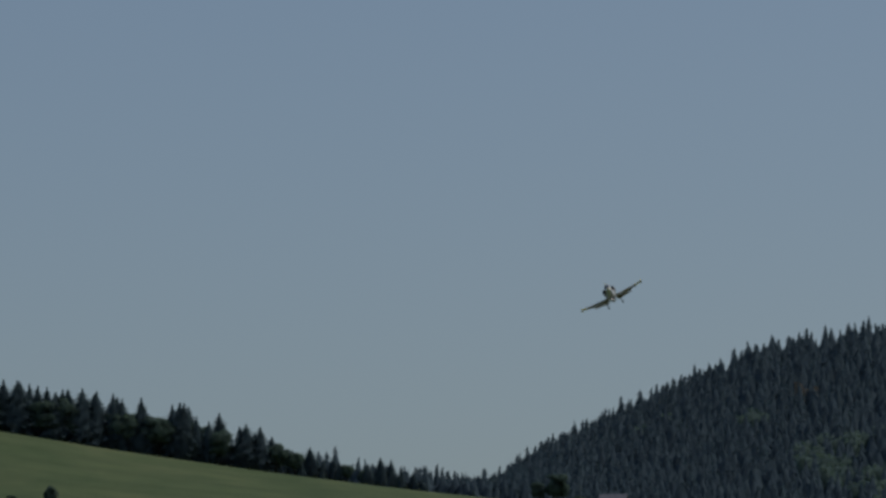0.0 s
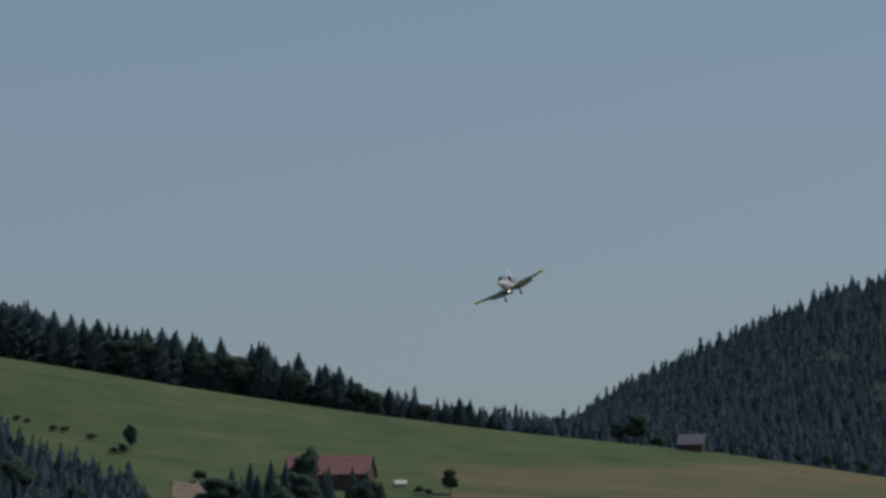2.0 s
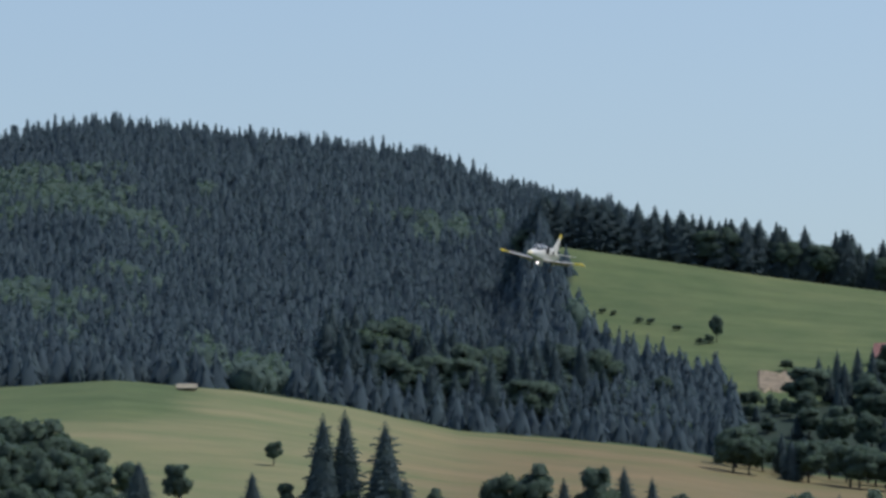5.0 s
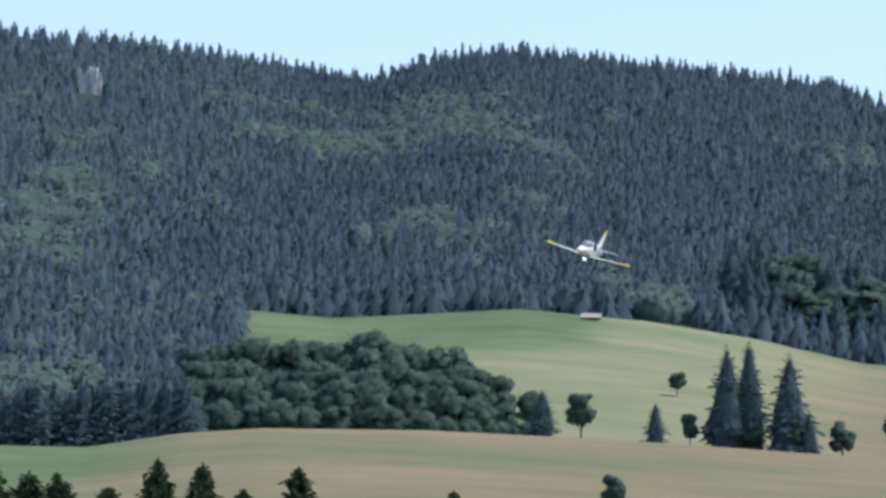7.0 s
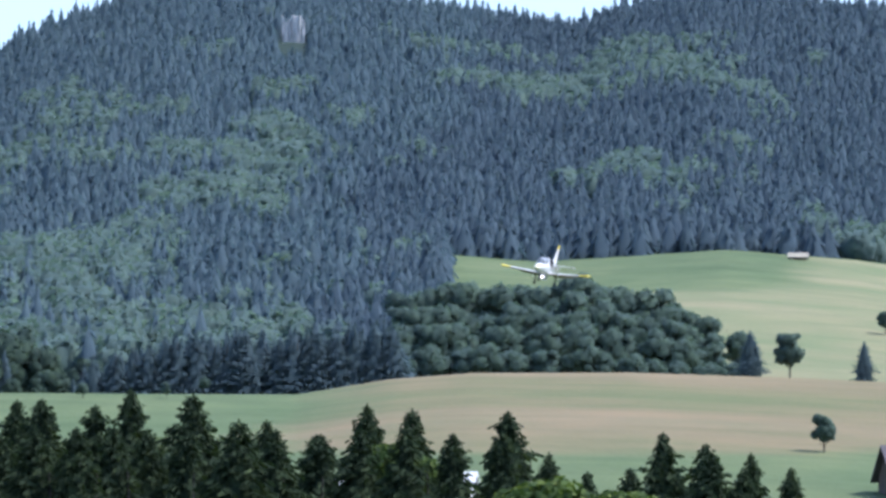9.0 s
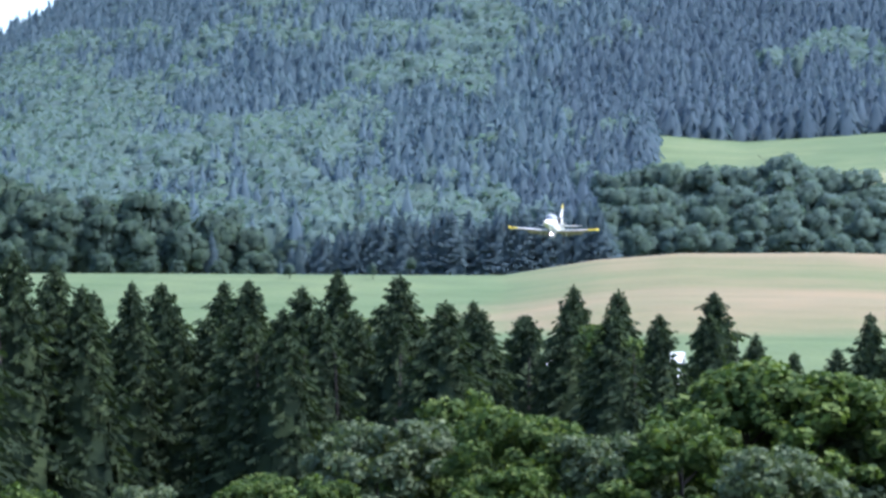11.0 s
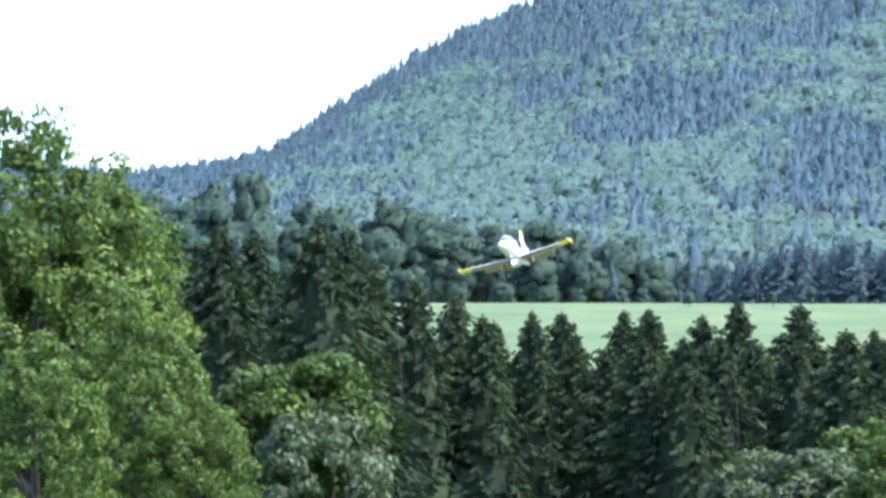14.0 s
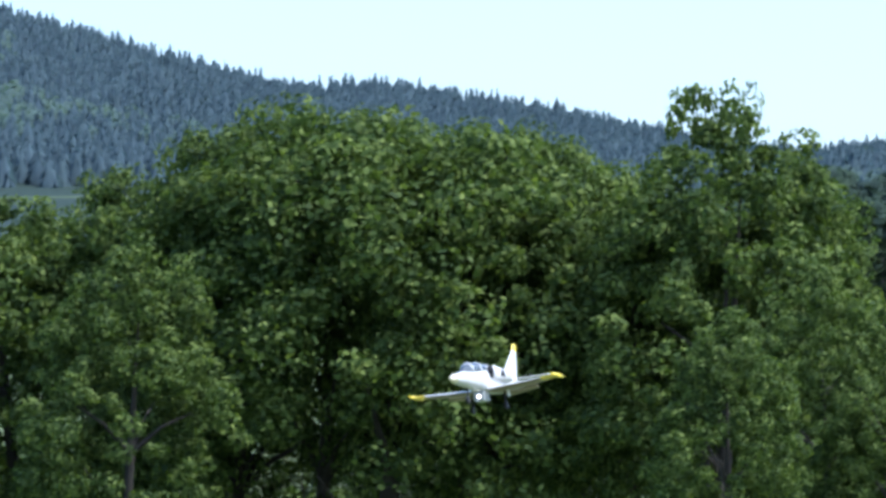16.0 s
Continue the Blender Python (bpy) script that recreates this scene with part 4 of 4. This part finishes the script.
def soil_bank(az0, az1, el0, el1, label):
    """Bare soil that lies open on the slope, with a ragged edge."""
    e = new("soil_bank")
    mid = spot((az0 + az1) / 2, meadow_at((az0 + az1) / 2, (el0 + el1) / 2))
    e.matrix_world = Matrix.Translation(mid)
    bm = bmesh.new()
    n, k = 22, 10
    grid = []
    for i in range(n + 1):
        a = az0 + (az1 - az0) * i / n
        lo = el0 + 0.05 * noise.noise(Vector((i * 0.45, 1, 0)))
        hi = el1 + 0.08 * noise.noise(Vector((i * 0.35, 7, 0))) - 0.1 * (i / n) ** 2
        row = []
        for j in range(k + 1):
            rim = min(i, n - i, j, k - j) == 0
            p = spot(a, meadow_at(a, lo + (hi - lo) * j / k), -0.4 if rim else 0.3 + 0.25 * noise.noise(Vector((i * 0.4, j * 0.3, 3)))) - mid
            row.append(bm.verts.new(p))
        grid.append(row)
    for i in range(n):
        for j in range(k):
            bm.faces.new((grid[i][j], grid[i + 1][j], grid[i + 1][j + 1], grid[i][j + 1]))
    tagged(e, label, "earth")
    part("bank", bm, SOIL, e)
    return e


soil_bank(-2.06, -1.55, 4.4, 4.64, "bank of bare brown soil beside the farm")


# ---- the model jet ----
K = 2.8 / 9.2     # metres of the model for one metre of the full-size trainer


def lofted(sections, sides=20, slim=1.0):
    """A closed skin through sections: y, centre z, half width, half height, squareness."""
    bm = bmesh.new()
    rings = []
    for y, zc, rx, rz, sq in sections:
        ring = []
        for i in range(sides):
            a = 2 * math.pi * i / sides
            c, s = math.cos(a), math.sin(a)
            ring.append(bm.verts.new((slim * rx * K * math.copysign(abs(c) ** sq, c), y * K, (zc + slim * rz * math.copysign(abs(s) ** sq, s)) * K)))
        rings.append(ring)
    for p, q in zip(rings, rings[1:]):
        for i in range(sides):
            j = (i + 1) % sides
            bm.faces.new((p[i], p[j], q[j], q[i]))
    bm.faces.new(rings[0])
    bm.faces.new(rings[-1][::-1])
    bmesh.ops.recalc_face_normals(bm, faces=bm.faces)
    for f in bm.faces:
        f.smooth = True
    return bm


def blade(root, tip, thick_root, thick_tip):
    """A wing or fin panel: root and tip are (leading point, trailing point); a lens-shaped section."""
    bm = bmesh.new()
    rows = []
    up = None
    (la, ta), (lb, tb) = [(Vector(a) * K, Vector(b) * K) for a, b in (root, tip)]
    up = (ta - la).cross(lb - la).normalized()
    for le, te, th in ((la, ta, thick_root * K), (lb, tb, thick_tip * K)):
        row = []
        for f, k in ((0, 0), (0.04, 0.5), (0.15, 0.9), (0.35, 1.0), (0.65, 0.65), (1, 0.04), (0.65, -0.5), (0.35, -0.8), (0.15, -0.7), (0.04, -0.4)):
            row.append(bm.verts.new(le.lerp(te, f) + up * k * th / 2))
        rows.append(row)
    n = len(rows[0])
    for i in range(n):
        j = (i + 1) % n
        bm.faces.new((rows[0][i], rows[0][j], rows[1][j], rows[1][i]))
    bm.faces.new(rows[0])
    bm.faces.new(rows[1][::-1])
    bmesh.ops.recalc_face_normals(bm, faces=bm.faces)
    return bm


def rod(a, b, r, sides=10):
    bm = bmesh.new()
    a, b = Vector(a) * K, Vector(b) * K
    ax = (b - a).normalized()
    e = ax.orthogonal().normalized()
    f = ax.cross(e)
    rings = [[bm.verts.new(c + (e * math.cos(6.2832 * i / sides) + f * math.sin(6.2832 * i / sides)) * r * K) for i in range(sides)] for c in (a, b)]
    for i in range(sides):
        j = (i + 1) % sides
        bm.faces.new((rings[0][i], rings[0][j], rings[1][j], rings[1][i]))
    bm.faces.new(rings[0][::-1])
    bm.faces.new(rings[1])
    bmesh.ops.recalc_face_normals(bm, faces=bm.faces)
    return bm


jet = new("model_jet")
tagged(jet, "white model jet with yellow wing tips and lowered wheels", "model aircraft")
body = part("fuselage", lofted([(5.9, 0.18, 0.05, 0.05, 1), (5.6, 0.2, 0.2, 0.2, 1), (5.0, 0.24, 0.36, 0.36, 1), (4.2, 0.3, 0.46, 0.48, 0.95), (3.2, 0.36, 0.52, 0.6, 0.9), (2.0, 0.42, 0.58, 0.72, 0.9),
                                (0.8, 0.46, 0.66, 0.8, 0.85), (-0.6, 0.5, 0.68, 0.82, 0.85), (-2.0, 0.55, 0.62, 0.74, 0.9), (-3.4, 0.62, 0.52, 0.62, 0.95), (-4.8, 0.68, 0.42, 0.5, 1), (-5.6, 0.7, 0.34, 0.38, 1)], slim=0.9), WHITE, jet)
part("nose_cone", lofted([(6.02, 0.18, 0.03, 0.03, 1), (5.86, 0.18, 0.12, 0.12, 1), (5.55, 0.2, 0.235, 0.235, 1), (5.3, 0.22, 0.31, 0.31, 1)]), CREAM, body, "cream nose cone")
part("exhaust", lofted([(-5.55, 0.7, 0.3, 0.33, 1), (-5.9, 0.7, 0.27, 0.3, 1)]), BLACK, body)
part("canopy", lofted([(4.0, 0.72, 0.06, 0.05, 1), (3.6, 0.82, 0.3, 0.3, 1), (2.9, 0.92, 0.39, 0.42, 1), (1.9, 1.02, 0.43, 0.49, 1), (0.8, 1.06, 0.41, 0.48, 1), (0.0, 1.0, 0.35, 0.38, 1), (-0.6, 0.95, 0.2, 0.25, 1)], 18, 0.94), glass, jet, "clear tinted canopy")
for y in (2.95, 1.55, 0.1):
    part("canopy_frame", lofted([(y + 0.05, 0.96 if y > 2 else 1.03, 0.44, 0.46 if y > 2 else 0.51, 1), (y - 0.05, 0.96 if y > 2 else 1.03, 0.44, 0.46 if y > 2 else 0.51, 1)], 18), GREY, body, "grey canopy frame")
part("spine", lofted([(0.2, 1.15, 0.22, 0.22, 1), (-0.8, 1.12, 0.3, 0.3, 1), (-2.6, 1.08, 0.26, 0.28, 1), (-4.4, 1.0, 0.16, 0.2, 1), (-5.2, 0.9, 0.08, 0.1, 1)], 14), WHITE, body)
for s in (-1, 1):
    it = part("intake", lofted([(0.75, 0.95, 0.2, 0.36, 0.8), (0.2, 0.95, 0.26, 0.4, 0.8), (-1.2, 0.9, 0.24, 0.38, 0.9), (-2.6, 0.8, 0.1, 0.2, 1)], 14), WHITE, body, "side air intake")
    it.location = (s * 0.66 * K, 0, 0)
    mouth = part("intake_mouth", lofted([(0.79, 0.95, 0.2, 0.37, 0.8), (0.7, 0.95, 0.2, 0.37, 0.8)], 14), BLACK, it, "black intake opening")
    part("cheek_marking", box_bm(s * 0.01 * K - 0.004 + s * 0.25 * K, s * 0.01 * K + 0.004 + s * 0.25 * K, -0.9 * K, -0.35 * K, 0.72 * K, 1.12 * K), BLACK, it, "black marking behind the intake")
    wing = part("wing", blade(((s * 0.5, 1.25, -0.15), (s * 0.5, -1.15, -0.15)), ((s * 3.75, 0.75, 0.08), (s * 3.75, -0.65, 0.08)), 0.3, 0.2), WHITE, jet)
    part("wing_tip", blade(((s * 3.753, 0.75, 0.081), (s * 3.753, -0.65, 0.081)), ((s * 4.55, 0.62, 0.15), (s * 4.55, -0.52, 0.15)), 0.2, 0.16), YELLOW, wing, "yellow wing tip")
    tank = part("tip_tank", lofted([(1.2, 0.16, 0.02, 0.02, 1), (1.0, 0.16, 0.08, 0.08, 1), (0.5, 0.16, 0.13, 0.13, 1), (-0.4, 0.16, 0.125, 0.125, 1), (-1.1, 0.16, 0.04, 0.05, 1)], 12), YELLOW, wing, "yellow tip tank")
    tank.location = (s * 4.6 * K, 0, 0)
    # flap and added lower plate carry the wing's shade in their colour
    fl = part("flap", blade(((s * 0.7, -1.16, -0.2), (s * 0.7, -1.75, -0.4)), ((s * 2.9, -0.86, -0.06), (s * 2.9, -1.4, -0.2)), 0.1, 0.08), SHADED_UNDER, wing, "lowered flap, shade in its tan colour")
    part("wing_underside", blade(((s * 0.55, 1.26, -0.23), (s * 0.55, -1.1, -0.22)), ((s * 3.72, 0.77, 0.02), (s * 3.72, -0.6, 0.03)), 0.16, 0.11), SHADED_UNDER, wing, "wing underside, shade and grass light in its tan colour")
    part("tailplane", blade(((s * 0.15, -4.4, 1.0), (s * 0.15, -5.5, 1.0)), ((s * 2.2, -4.9, 1.05), (s * 2.2, -5.5, 1.05)), 0.14, 0.09), WHITE, jet)
    leg = part("main_gear_leg", rod((s * 1.08, -0.1, -0.2), (s * 1.08, -0.15, -1.12), 0.06), BLACK, jet)
    part("wheel", rod((s * 0.99, -0.15, -1.12), (s * 1.17, -0.15, -1.12), 0.24, 16), BLACK, leg, "black main wheel")
    part("gear_door", box_bm(s * 1.34 * K - 0.003, s * 1.34 * K + 0.003, -0.3 * K, 0.1 * K, -0.6 * K, -0.2 * K), WHITE, leg)
fin = part("fin", blade(((0, -3.0, 1.2), (0, -5.4, 1.0)), ((0, -5.0, 2.85), (0, -5.85, 2.8)), 0.2, 0.12), WHITE, jet)
part("fin_tip", blade(((0, -5.003, 2.853), (0, -5.853, 2.803)), ((0, -5.25, 3.3), (0, -5.95, 3.27)), 0.12, 0.09), YELLOW, fin, "yellow fin tip")
nose_leg = part("nose_gear_leg", rod((0, 3.3, -0.1), (0, 3.45, -0.92), 0.05), BLACK, jet)
part("wheel", rod((-0.08, 3.45, -0.92), (0.08, 3.45, -0.92), 0.2, 16), BLACK, nose_leg, "black nose wheel")
pod = part("belly_pod", box_bm(-0.3 * K, 0.3 * K, 0.4 * K, 1.5 * K, -0.8 * K, -0.25 * K), GREY, jet, "grey belly pod with the landing light")
part("landing_light", rod((0, 1.52, -0.56), (0, 1.56, -0.56), 0.1, 16), lens_lit, pod, "lit round landing light")

# seconds, x, y, z, nose up, bank to the right, heading turned
FLIGHT = [
    (0, 14.04, 225.80, 30.52, 2.3, 26.3, -187.8),
    (0.5, 12.83, 222.23, 29.48, 0.1, 30.5, -188.5),
    (1, 10.92, 217.57, 28.42, -1.4, 32.1, -188.9),
    (1.5, 8.38, 209.72, 26.99, -2.5, 28.4, -191.8),
    (2, 5.57, 200.96, 25.36, -2.3, 25.1, -193.2),
    (2.5, 2.92, 196.13, 24.31, -2.7, 18.7, -192.5),
    (3, -0.18, 192.92, 23.44, -2.7, 18.5, -193.2),
    (3.5, -3.62, 189.37, 22.64, -2.2, 13.1, -191.7),
    (4, -7.05, 183.55, 21.52, -1.7, 2.6, -191.9),
    (4.5, -10.15, 179.73, 20.63, 1.5, -5.9, -191.5),
    (5, -13.56, 177.69, 19.95, -0.2, -12.2, -190.9),
    (7.5, -27.72, 175.76, 17.11, -0.7, -17.2, -181.9),
    (8, -29.50, 173.09, 16.33, -0.6, -14.5, -181.5),
    (10.5, -36.97, 166.63, 12.64, 1.3, -3.2, -176.0),
    (11, -38.34, 165.36, 12.09, 2.6, -2.0, -175.5),
    (11.5, -39.23, 163.51, 11.62, 3.0, -1.0, -174.2),
    (12, -40.05, 159.81, 11.19, 3.3, 0.1, -173.0),
    (12.5, -40.34, 153.46, 10.73, 4.3, 1.9, -172.5),
    (13, -40.31, 144.98, 10.51, 3.7, 11.0, -173.2),
    (13.5, -39.54, 134.00, 10.17, 4.7, 16.4, -172.9),
    (14, -39.77, 124.15, 9.71, 5.6, 15.5, -174.2),
    (14.5, -39.82, 114.41, 9.18, 2.8, 14.2, -174.5),
    (15, -40.69, 105.94, 8.19, 1.9, 13.8, -175.2),
    (15.5, -41.28, 97.21, 6.67, 1.9, 13.8, -174.6),
    (16, -42.26, 88.62, 4.88, 2.9, 8.2, -175.8),
]


def motions():
    walk(jet, [(t, pose(x, y, z, 0, 0, h) @ pose(0, 0, 0, p) @ pose(0, 0, 0, 0, b))
               for t, x, y, z, p, b, h in FLIGHT])


motions()
